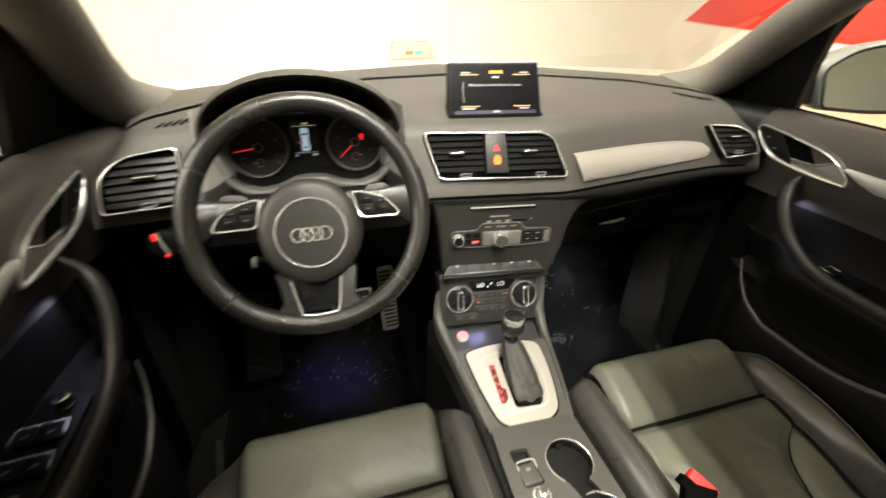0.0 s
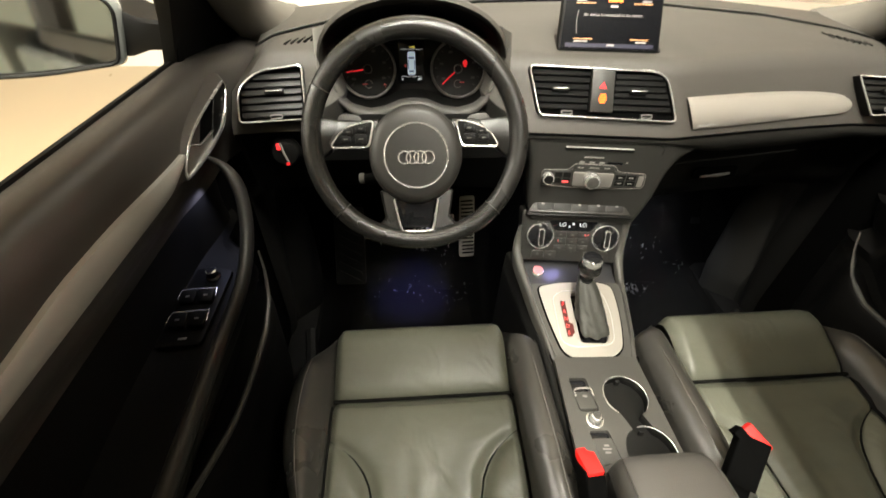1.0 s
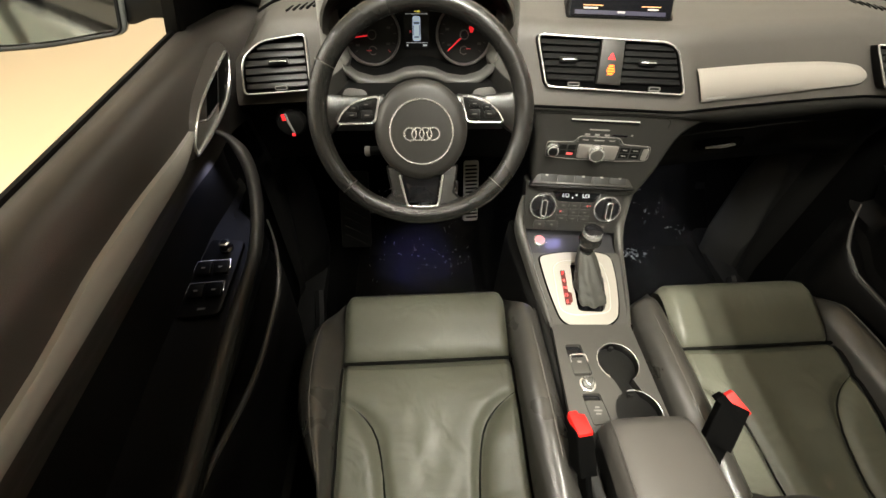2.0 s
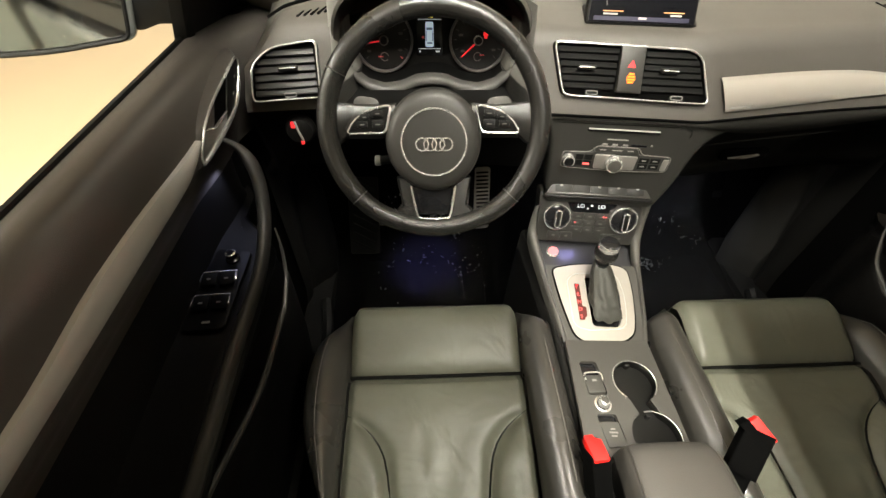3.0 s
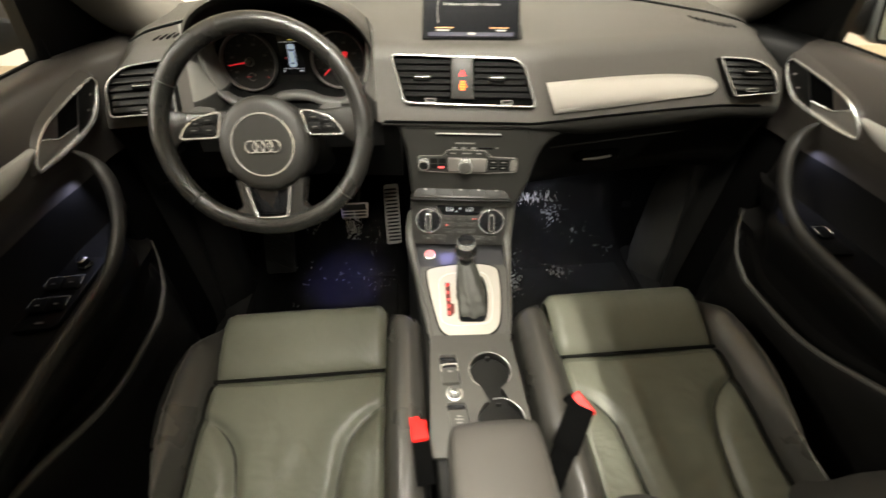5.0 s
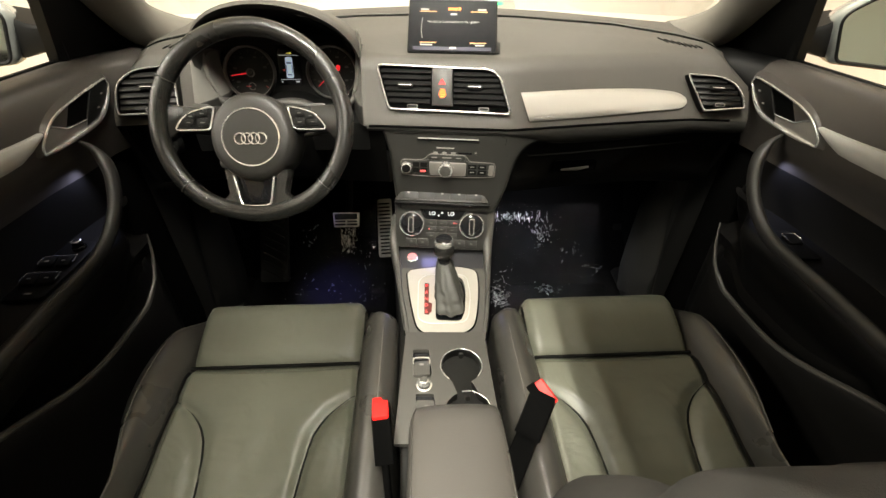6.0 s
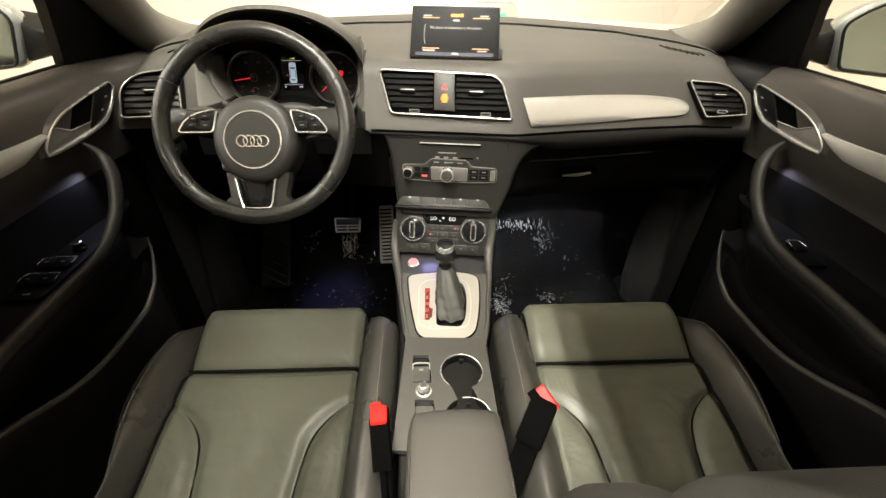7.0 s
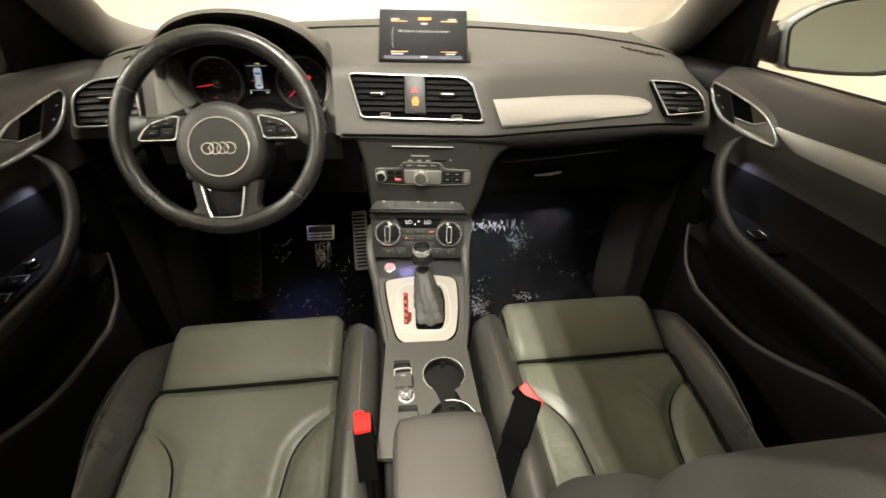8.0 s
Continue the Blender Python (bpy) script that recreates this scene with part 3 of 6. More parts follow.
def door(s, driver):
    side = "driver" if driver else "passenger"
    t = thing("door", "black car door panel with grey trim and silver handle, window down" if driver else "black car door panel with grey trim and silver handle, lower front corner by the dash", "car door", (s * 0.74, 0.4, -0.12), group="front doors")
    ys = list(np.linspace(1.20, 0.60, 40)) + list(np.linspace(0.57, -0.28, 16))
    front = lambda y: 0.03 * smooth(1.00, 1.12, y)
    turn = lambda y: -0.05 * smooth(0.95, 1.04, y)
    NOSE = (-1, -1, -1, -0.4, 0.6, 1.15, 1.0, 0.7, 0.4, 0.2, 0.1, 0)
    bm = bmesh.new()
    rows = [[(s * (x - front(y) - 0.030 * NOSE[i] * smooth(1.02, 1.12, y)), y, z + 0.010 * smooth(1.02, 1.12, y) * (i in (4, 5, 6))) for i, (x, z) in enumerate(door_section(y)[:12])] for y in ys]
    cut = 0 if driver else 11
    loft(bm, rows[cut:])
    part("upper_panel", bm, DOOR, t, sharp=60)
    # panel front coloured black for the shade in the gap by the dash
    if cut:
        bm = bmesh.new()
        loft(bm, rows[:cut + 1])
        part("front_edge", bm, BLACK, t, "front edge of the door, blackened for the dark gap's shade", sharp=60)
    bm = bmesh.new()
    loft(bm, [[(s * (x - turn(y)), y, z) for x, z in door_section(y)[11:24]] for y in ys if y < 1.05])
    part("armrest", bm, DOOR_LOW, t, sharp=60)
    bm = bmesh.new()
    loft(bm, [[(s * (x - turn(y)), y, z) for x, z in door_section(y)[23:]] for y in ys if y < 1.03])
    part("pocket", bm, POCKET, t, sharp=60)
    bm = bmesh.new()
    tube(bm, [(s * (door_section(y)[27][0] + 0.004), y, door_section(y)[27][1] + 0.002) for y in np.linspace(0.84, -0.1, 30)], 0.006, 8)
    tube(bm, curve([(s * 0.700, 0.930, 0.385), (s * 0.690, 0.905, 0.345), (s * 0.684, 0.868, 0.300), (s * (door_section(0.84)[27][0] + 0.004), 0.84, door_section(0.84)[27][1] + 0.002)], 6), [0.002 + 0.004 * i / 18 for i in range(19)], 8)
    part("pocket_rim", bm, GREY, t, "grey rim of the door pocket")
    # outer skin
    bm = bmesh.new()
    box(bm, pose(s * 0.845, 0.42, 0.28), 0.06, 1.42, 0.84, 0.03)
    part("outer_skin", bm, PAINT, t, "grey painted outer skin")
    # window seal
    bm = bmesh.new()
    tube(bm, [(s * 0.776, y, 0.746) for y in np.linspace(1.03, -0.28, 12)], 0.0045, 6)
    part("window_seal", bm, BLACK, t, "black rubber window seal")
    # sail panel in front of the window
    bm = bmesh.new()
    tri_ = [(1.20, 0.735), (1.012, 0.742), (0.93, 0.985), (0.955, 0.985), (1.13, 0.85), (1.23, 0.77)]
    vs = [(s * (0.768 - 0.42 * max(0, z - 0.75) - 0.30 * max(0, y - 1.03)), y, z) for y, z in tri_]
    vo = [(x + s * 0.02, y, z) for x, y, z in vs]
    capped(bm, [vs, vo])
    part("sail_panel", bm, BLACK, t, "black triangular mirror panel")
    bm = bmesh.new()
    tube(bm, curve([(s * 0.772, 1.026, 0.744), (s * 0.725, 0.969, 0.92), (s * 0.66, 0.80, 1.11), (s * 0.63, 0.62, 1.20)], 6), 0.014, 8)
    part("window_frame", bm, BLACK, t)
    # inner handle: chrome loop, flat plate for the bowl's shade, lever
    hm = Matrix((Vector((0, -1, 0.0)), Vector((-s * 0.10, 0, 1)).normalized(), Vector((-s, 0, -0.1)).normalized())).transposed().to_4x4()
    hm.translation = (s * 0.7115, 0.92, 0.668)
    outline = [(0.117, -0.031), (0.116, -0.016), (0.086, 0.011), (0.055, 0.024), (0.026, 0.030), (-0.037, 0.040), (-0.098, 0.047), (-0.108, 0.034), (-0.087, 0.006), (-0.049, -0.020), (0.013, -0.029), (0.078, -0.032)]
    shape = rounded(outline, [0.004, 0.008, 0.02, 0.02, 0.02, 0.02, 0.010, 0.010, 0.02, 0.02, 0.02, 0.02], 4)
    bm = bmesh.new()  # moulded swelling of the panel round the handle
    cu, cv_ = 0.004, 0.004
    loft(bm, [on(hm, [(cu + (u - cu) * k, cv_ + (v - cv_) * k) for u, v in shape], z) for k, z in ((1.30, -0.020), (1.16, -0.006), (1.06, 0.002), (1.01, 0.005), (0.97, 0.003))], round_cols=True)
    part("handle_surround", bm, DOOR, t, sharp=60)
    bm = bmesh.new()
    slab(bm, hm, shape, 0.004, 0.0, low=-0.01)
    part("bowl", bm, VENT, t, "flat black plate for the handle bowl's shade")
    bm = bmesh.new()
    flat_ring(bm, hm, shape, 0.0024, 0.006, 8)
    part("handle_ring", bm, CHROME, t, "satin chrome handle surround")
    bm = bmesh.new()
    slab(bm, hm, [(0.084, 0.009), (0.067, 0.003), (0.052, -0.005), (0.046, -0.007), (0.024, -0.008), (-0.010, -0.009), (-0.004, -0.024), (0.013, -0.027), (0.078, -0.029), (0.113, -0.028), (0.112, -0.016)], 0.006, 0.002, low=0.002)
    lv = part("handle", bm, LEVER, t, "satin grey pull lever")
    bm = bmesh.new()
    low_bar = curve(on(hm, [(0.113, -0.030), (0.078, -0.031), (0.013, -0.028), (-0.045, -0.020), (-0.080, 0.000), (-0.102, 0.028)], 0.006), 5)
    tube(bm, low_bar, [0.0030 + 0.0022 * math.sin(math.pi * i / (len(low_bar) - 1)) for i in range(len(low_bar))], 8)
    part("handle_bar", bm, CHROME, t, "satin chrome lower bar")
    bm = bmesh.new()
    tube(bm, on(hm, [(0.084, 0.009), (0.067, 0.003), (0.052, -0.005), (0.046, -0.007), (0.024, -0.008), (-0.010, -0.009)], 0.0065), 0.0014, 6)
    part("lever_edge", bm, CHROME, lv, "chrome lever edge")
    # paler flat piece stands for the bowl's lit side
    bm = bmesh.new()
    slab(bm, hm, [(0.050, 0.022), (0.020, 0.028), (0.046, -0.006), (0.066, 0.002), (0.082, 0.010)], 0.0048, 0.0005, low=0.003)
    part("bowl_side", bm, DOOR, t)
    bm = bmesh.new()
    slab(bm, hm, [(-0.046, 0.037), (-0.094, 0.042), (-0.103, 0.034), (-0.084, 0.008), (-0.048, -0.016), (0.000, -0.024)], 0.007, 0.002)
    lk = part("lock_switch", bm, BLACK, t, "black lock switch")
    for k, v in ((-0.074, 0.023), (-0.052, 0.002)):
        bar("lock_mark", hm, k, v, 0.007, 0.003, PRINT, lk, 0.0075)
    # trim strip
    bm = bmesh.new()
    rows = []
    for y in np.linspace(0.815, 0.30, 18):
        g = smooth(0.815, 0.74, y)
        zt, zb = 0.673 + 0.008 * smooth(0.8, 0.6, y) - 0.010 * smooth(0.55, 0.4, y), 0.667 - 0.027 * g ** 0.6
        row = []
        for q, o in ((0, 0.0), (0.04, 0.006), (0.2, 0.008), (0.5, 0.009), (0.8, 0.008), (0.96, 0.006), (1, 0.0)):
            z = zt * (1 - q) + zb * q
            sec = door_section(y)
            x = float(np.interp(-z, [-v[1] for v in sec[4:11]], [v[0] for v in sec[4:11]]))
            row.append((s * (x - o), y, z))
        rows.append(row)
    loft(bm, rows)
    part("trim_strip", bm, STRIP, t, "grey satin trim strip")
    # pull rim round the hand pocket
    bm = bmesh.new()
    pth = curve([(s * 0.712, 0.892, 0.628), (s * 0.694, 0.893, 0.612), (s * 0.679, 0.886, 0.590), (s * 0.668, 0.870, 0.560), (s * 0.662, 0.835, 0.516), (s * 0.660, 0.785, 0.480), (s * 0.660, 0.730, 0.462), (s * 0.661, 0.66, 0.457), (s * 0.662, 0.58, 0.455), (s * 0.660, 0.40, 0.445), (s * 0.660, 0.10, 0.42)], 6)
    tube(bm, pth, [0.004 + 0.012 * smooth(0, 14, i) for i in range(len(pth))], 14, flat=0.72, up=(s, 0, 0.25))
    part("pull_rim", bm, RIMPAD, t, "dark padded pull rim")
    # switches
    n = 2 if driver else 1
    if driver:
        sm = pose(s * 0.7185, 0.70, 0.4535, 0, 0, 4)
        bm = bmesh.new()
        slab(bm, sm, rounded([(-0.042, -0.075), (0.026, -0.075), (0.036, 0.09), (-0.026, 0.10)], 0.012), 0.006, 0.002)
        sw = part("switch_panel", bm, BLACK, t, "black window switch panel")
        bm = bmesh.new()
        lathe(bm, sm @ pose(0.008, 0.070, 0.006), [(0.012, 0), (0.012, 0.004), (0.009, 0.006), (0.0085, 0.016), (0.006, 0.018), (0, 0.018)], 20)
        part("mirror_knob", bm, GLOSS, sw, "small black mirror knob")
        bm = bmesh.new()
        lathe(bm, sm @ pose(0.008, 0.070, 0.006), [(0.0088, 0.0155), (0.0090, 0.0172), (0.0066, 0.0186)], 20)
        part("knob_ring", bm, CHROME, sw, "chrome ring")
        for v in (0.022, -0.028):
            for u in (-0.014, 0.014):
                bm = bmesh.new()
                box(bm, sm @ pose(u - 0.004, v, 0.010, 8, 0, 0), 0.024, 0.026, 0.008, 0.002)
                part("window_switch", bm, BLACK, sw)
            bm = bmesh.new()
            tube(bm, on(sm, [(-0.033, v - 0.006), (-0.031, v + 0.015), (0.024, v + 0.015), (0.026, v - 0.006)], 0.013), 0.0013, 6)
            part("switch_edge", bm, CHROME, sw, "chrome switch edge")
            for u in (-0.014, 0.014):
                bar("switch_mark", sm, u - 0.004, v - 0.002, 0.006, 0.003, PRINT, sw, 0.0148)
        bar("child_lock_mark", sm, -0.004, -0.062, 0.012, 0.004, PRINT, sw, 0.0065)
    else:
        sm = pose(s * 0.708, 0.735, 0.4535, 0, 0, -4)
        bm = bmesh.new()
        slab(bm, sm, rounded([(-0.026, -0.05), (0.026, -0.05), (0.022, 0.05), (-0.03, 0.05)], 0.012), 0.005, 0.002)
        sw = part("switch_panel", bm, BLACK, t, "black window switch panel")
        bm = bmesh.new()
        box(bm, sm @ pose(0, 0.01, 0.008, 8, 0, 0), 0.026, 0.03, 0.008, 0.002)
        part("window_switch", bm, BLACK, sw)
        bm = bmesh.new()
        tube(bm, on(sm, [(-0.014, 0.005), (-0.013, 0.027), (0.013, 0.027), (0.014, 0.005)], 0.012), 0.0013, 6)
        part("switch_edge", bm, CHROME, sw, "chrome switch edge")
    return t


door(-1, True)
door(1, False)


def side_mirror(s):
    t = thing("side_mirror", "grey car side mirror with black foot and clear glass", "side mirror", (s * 0.80, 1.0, 0.742), group="side mirrors")
    m = Matrix((Vector((1, 0, 0)), Vector((0, 0, 1)), Vector((0, -1, 0)))).transposed().to_4x4()
    turn = pose(s * 0.955, 0.992, 0.800, 0, 0, -s * 22) @ pose(0, 0, 0, -4, 0, 0) @ m.to_3x3().to_4x4()
    inner = -s
    out = [(-inner * u, v) for u, v in ((-0.096, -0.057), (0.015, -0.063), (0.11, -0.058), (0.168, -0.01), (0.15, 0.06), (0.05, 0.098), (-0.068, 0.074), (-0.122, 0.030))]
    rad = [0.014, 0.03, 0.035, 0.04, 0.05, 0.06, 0.04, 0.02]
    if inner > 0:
        out, rad = out[::-1], rad[::-1]
    shape = rounded(out, rad, 5)
    bm = bmesh.new()
    rows = []
    for k, z in ((1.0, 0.012), (1.06, 0.006), (1.09, -0.01), (1.07, -0.05), (0.92, -0.10), (0.6, -0.135), (0.15, -0.15)):
        rows.append([turn @ Vector((x * k, y * k, z)) for x, y in shape])
    g = loft(bm, rows, round_cols=True)
    bm.faces.new(g[-1])
    part("shell", bm, PAINT, t, "grey painted mirror shell")
    bm = bmesh.new()
    slab(bm, turn, [(x * 0.955, y * 0.955) for x, y in shape], 0.004)
    part("glass", bm, MIRROR, t, "clear mirror glass")
    bm = bmesh.new()
    flat_ring(bm, turn, [(x * 0.985, y * 0.985) for x, y in shape], 0.0035, 0.010)
    part("rim", bm, BLACK, t, "black rim")
    bm = bmesh.new()
    capped(bm, [[(s * x, 1.085 + dy, zc + dz * k) for dy, dz in ((-0.045, -0.02), (-0.040, -0.026), (0.05, -0.026), (0.05, 0.024), (-0.040, 0.024), (-0.045, 0.018))] for x, zc, k in ((0.765, 0.782, 0.95), (0.79, 0.783, 0.95), (0.82, 0.785, 1.05), (0.85, 0.787, 1.5), (0.90, 0.79, 1.7))])
    part("foot", bm, BLACK, t, "black mirror foot")


for s_ in (-1, 1):
    side_mirror(s_)
# ---- front seats ----
GRV = line([0.20, 0.38, 0.44, 0.475, 0.505, 0.525, 0.542, 0.556, 0.567, 0.576, 0.583, 0.60], [0.078, 0.080, 0.086, 0.091, 0.098, 0.108, 0.121, 0.136, 0.152, 0.166, 0.178, 0.20])


WOUT = line([0.16, 0.38, 0.42, 0.475, 0.52, 0.56, 0.60, 0.64, 0.68, 0.72, 0.75, 0.775, 0.80], [0.012, 0.012, 0.017, 0.041, 0.060, 0.071, 0.077, 0.079, 0.076, 0.065, 0.048, 0.029, 0.012])


def bolster_w(y, outer):
    return WOUT(y) if outer else 0.012 + 0.062 * smooth(0.802, 0.745, y) ** 0.8


def cushion_z(u, y):
    z = 0.205 + 0.042 * smooth(0.36, 0.66, y) - 0.006 * (1 - (u / 0.172) ** 2)
    d = (abs(u) - GRV(y)) * (0.62 if y > 0.52 else 0.62 + 0.38 * smooth(0.52, 0.47, y))
    z -= 0.011 * math.exp(-(d / 0.0115) ** 2) * smooth(0.59, 0.56, y)
    z += 0.004 * smooth(-0.01, 0.04, d) * smooth(0.60, 0.50, y)
    z += 0.0022 * noise.noise((u * 9, y * 9, 3.1)) + 0.0013 * noise.noise((u * 40, y * 18, 1.7)) * smooth(0.60, 0.48, y) + 0.0016 * noise.noise((u * 11 + y * 4, y * 52, 4.7)) * smooth(0.58, 0.46, y)
    z -= 0.012 * smooth(0.158, 0.172, abs(u)) + 0.010 * smooth(0.630, 0.645, y)
    return z


def front_seat(x0, label, recline):
    t = thing("front_seat", label, "car seat", (x0, 0.45, -0.11), group="front seats")
    bm = bmesh.new()
    us = np.linspace(-0.174, 0.174, 100)
    ys = np.linspace(0.646, 0.16, 110)
    rows = [[(x0 + u, y, cushion_z(u, y)) for u in us] for y in ys]
    loft(bm, rows)
    part("cushion", bm, LEATHER, t, "greenish black creased leather cushion", sharp=80)
    # thigh support
    bm = bmesh.new()
    rows = []
    prof = [(0.652, 0.205), (0.650, 0.232), (0.656, 0.245), (0.675, 0.257), (0.70, 0.268), (0.73, 0.279), (0.755, 0.286), (0.778, 0.285), (0.794, 0.272), (0.800, 0.250), (0.798, 0.20), (0.78, 0.14)]
    for u in np.linspace(-1, 1, 40):
        e = 1 - 0.05 * smooth(0.93, 1.0, abs(u))
        rows.append([(x0 + u * 0.173, 0.72 + (y - 0.72) * (1 - 0.05 * smooth(0.9, 1, abs(u))), z - 0.022 * smooth(0.93, 1.0, abs(u)) + 0.0015 * noise.noise((u * 4, y * 22, x0))) for y, z in prof])
    loft(bm, rows)
    part("thigh_support", bm, LEATHER, t, "greenish black leather thigh support", sharp=80)
    # side bolsters
    for s in (-1, 1):
        bm = bmesh.new()
        rows = []
        for y in list(np.linspace(0.795, 0.70, 12)) + list(np.linspace(0.69, 0.16, 30)):
            k = smooth(0.800, 0.70, y) if s * x0 > 0 else smooth(0.802, 0.745, y)
            top = 0.232 + 0.036 * k - 0.018 * smooth(0.6, 0.2, y)
            w = bolster_w(y, s * x0 > 0)
            row = []
            for a in np.linspace(0, 1, 16):
                if a < 0.72:
                    b = a / 0.72
                    xx = 0.174 + w * b
                    zz = top - 0.030 + 0.036 * math.sin(math.pi * (0.10 + 0.74 * b)) + 0.010 * k * math.sin(math.pi * (0.08 + 0.90 * b))
                else:
                    b = (a - 0.72) / 0.28
                    xx = 0.174 + w * (1 + 0.05 * math.sin(math.pi * b * 0.8))
                    zz = top - 0.012 - b * 0.20
                row.append((x0 + s * xx, y, zz))
            row.insert(0, (x0 + s * 0.174, y, 0.16))
            rows.append(row)
        loft(bm, rows)
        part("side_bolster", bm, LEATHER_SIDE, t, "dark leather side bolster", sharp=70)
        bm = bmesh.new()  # stitched seam along the bolster
        tube(bm, [(x0 + s * (0.174 + bolster_w(y, s * x0 > 0) * 0.62), y, 0.232 + 0.052 * smooth(0.800, 0.70, y) - 0.018 * smooth(0.6, 0.2, y) - 0.0012) for y in np.linspace(0.73, 0.44, 20)], 0.0013, 5)
        part("bolster_seam", bm, SEAM, t)
    # dark tubes laid in the seams for the shade between the panels
    bm = bmesh.new()
    tube(bm, [(x0 + u, 0.6478, 0.2385) for u in np.linspace(-0.170, 0.170, 24)], 0.0036, 6)
    part("front_seam", bm, GROOVE, t, "dark tube for the seam's shade")
    for s in (-1, 1):
        bm = bmesh.new()
        tube(bm, [(x0 + s * 0.1735, y, cushion_z(0.1735, y) + 0.006) for y in np.linspace(0.64, 0.17, 30)] , 0.0036, 6)
        part("edge_seam", bm, GROOVE, t, "dark tube for the seam's shade")
        bm = bmesh.new()
        ws_ = [(x0 + s * GRV(y), y, cushion_z(GRV(y), y) + 0.0006) for y in np.linspace(0.580, 0.17, 60)]
        tube(bm, ws_, [0.0006 + 0.0014 * min(1, i / 8) for i in range(60)], 6)
        part("wing_seam", bm, GROOVE, t, "dark tube for the curved seam's shade")
    # base
    bm = bmesh.new()
    box(bm, pose(x0, 0.46, 0.055), 0.44, 0.56, 0.20, 0.03)
    part("base", bm, BLACK, t, "black plastic seat base")
    for s in (-1, 1):
        bm = bmesh.new()
        box(bm, pose(x0 + s * 0.17, 0.50, -0.075), 0.04, 0.62, 0.05, 0.01)
        part("seat_rail", bm, DULL, t)
    # back rest
    bm = bmesh.new()

    def back(v):  # v from 0 at the seat to 1 at the shoulders
        return 0.392 - recline - 0.27 * v, 0.24 + 0.56 * v
    rows = []
    for v in np.linspace(0, 1, 22):
        y, z = back(v)
        hw = 0.13 - 0.02 * v
        rows.append([(x0 + u * hw, y - 0.035 - 0.01 * math.cos(u * 1.5) - 0.03 * smooth(0.9, 1, v), z) for u in np.linspace(-1, 1, 14)])
    loft(bm, rows)
    part("back_panel", bm, LEATHER, t, "black leather back rest", sharp=80)
    for s in (-1, 1):
        bm = bmesh.new()
        rows = []
        for v in np.linspace(-0.02, 1.0, 26):
            y, z = back(v)
            out = 0.235 + 0.012 * math.sin(math.pi * min(1, max(0, v)))
            ins = 0.125 - 0.02 * v
            bulge = 0.010 + 0.030 * smooth(0.0, 0.25, v) * smooth(0.62, 0.40, v) + 0.036 * smooth(0.50, 0.70, v) * smooth(1.02, 0.92, v)
            row = []
            for a in np.linspace(0, math.pi, 12):
                row.append((x0 + s * (ins + (out - ins) * (1 - math.cos(a)) / 2), y - 0.045 + (bulge + 0.045) * math.sin(a) ** 0.7, z))
            row.append((x0 + s * out, y - 0.13, z))
            rows.append(row)
        loft(bm, rows)
        part("back_bolster", bm, FABRIC, t, "dark grey stitched back bolster", sharp=70)
    bm = bmesh.new()
    box(bm, pose(x0, 0.150 - recline, 0.50, 26, 0, 0), 0.47, 0.07, 0.62, 0.03)
    part("back_shell", bm, FABRIC, t, "dark grey back shell")
    bm = bmesh.new()
    box(bm, pose(x0, 0.110 - recline, 0.735, 26, 0, 0), 0.40, 0.10, 0.14, 0.04, 4)
    part("shoulder_pad", bm, FABRIC, t, "dark grey shoulder pad")
    bm = bmesh.new()
    box(bm, pose(x0, -recline, 0.925, 14, 0, 0), 0.27, 0.085, 0.17, 0.035, 4)
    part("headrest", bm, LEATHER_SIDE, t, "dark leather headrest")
    for s in (-1, 1):
        bm = bmesh.new()
        tube(bm, [(x0 + s * 0.07, 0.06 - recline, 0.74), (x0 + s * 0.07, -recline, 0.88)], 0.006, 8)
        part("headrest_post", bm, CHROME, t)
    return t


front_seat(-0.356, "black leather driver's seat, fully lit and creased", 0.055)
front_seat(0.352, "black leather passenger seat with a light stripe across the cushion", 0.027)


# ---- belt buckles ----
def buckle(top, foot, long, label):
    top, foot = Vector(top), Vector(foot)
    z = (top - foot).normalized()
    y = Vector(long)
    y = (y - z * y.dot(z)).normalized()
    m = Matrix((y.cross(z), y, z)).transposed().to_4x4()
    m.translation = top
    t = thing("belt_buckle", label, "belt buckle", top, group="belt buckles")
    bm = bmesh.new()
    slab(bm, m, rounded([(-0.0145, -0.021), (0.0145, -0.021), (0.0145, 0.021), (-0.0145, 0.021)], 0.004), -0.004, 0.002, low=-0.078)
    part("case", bm, VENT, t, "black plastic case")
    bm = bmesh.new()
    slab(bm, m @ pose(0, -0.001, -0.003, 30, 0, 0), rounded([(-0.0125, -0.0215), (0.0125, -0.0215), (0.0125, 0.012), (0.003, 0.014), (0.003, 0.021), (-0.0125, 0.021)], 0.003), 0.009, 0.002, low=-0.010)
    part("release_button", bm, RED, t, "red release button")
    bm = bmesh.new()
    slab(bm, m @ pose(0, 0.002, -0.006, 30, 0, 0), rounded([(-0.0146, -0.0225), (0.0146, -0.0225), (0.0146, 0.0225), (-0.0146, 0.0225)], 0.004), -0.001, 0.002, low=-0.016)
    part("case_top", bm, VENT, t)
    bm = bmesh.new()
    slab(bm, m, rounded([(-0.005, -0.018), (0.005, -0.018), (0.005, 0.018), (-0.005, 0.018)], 0.004), -0.075, 0.0, low=-0.20)
    part("stalk", bm, VENT, t)


buckle((-0.121, 0.466, 0.352), (-0.112, 0.395, 0.275), (-0.1, 1, 0.0), "black belt buckle with a red button beside the driver's seat")
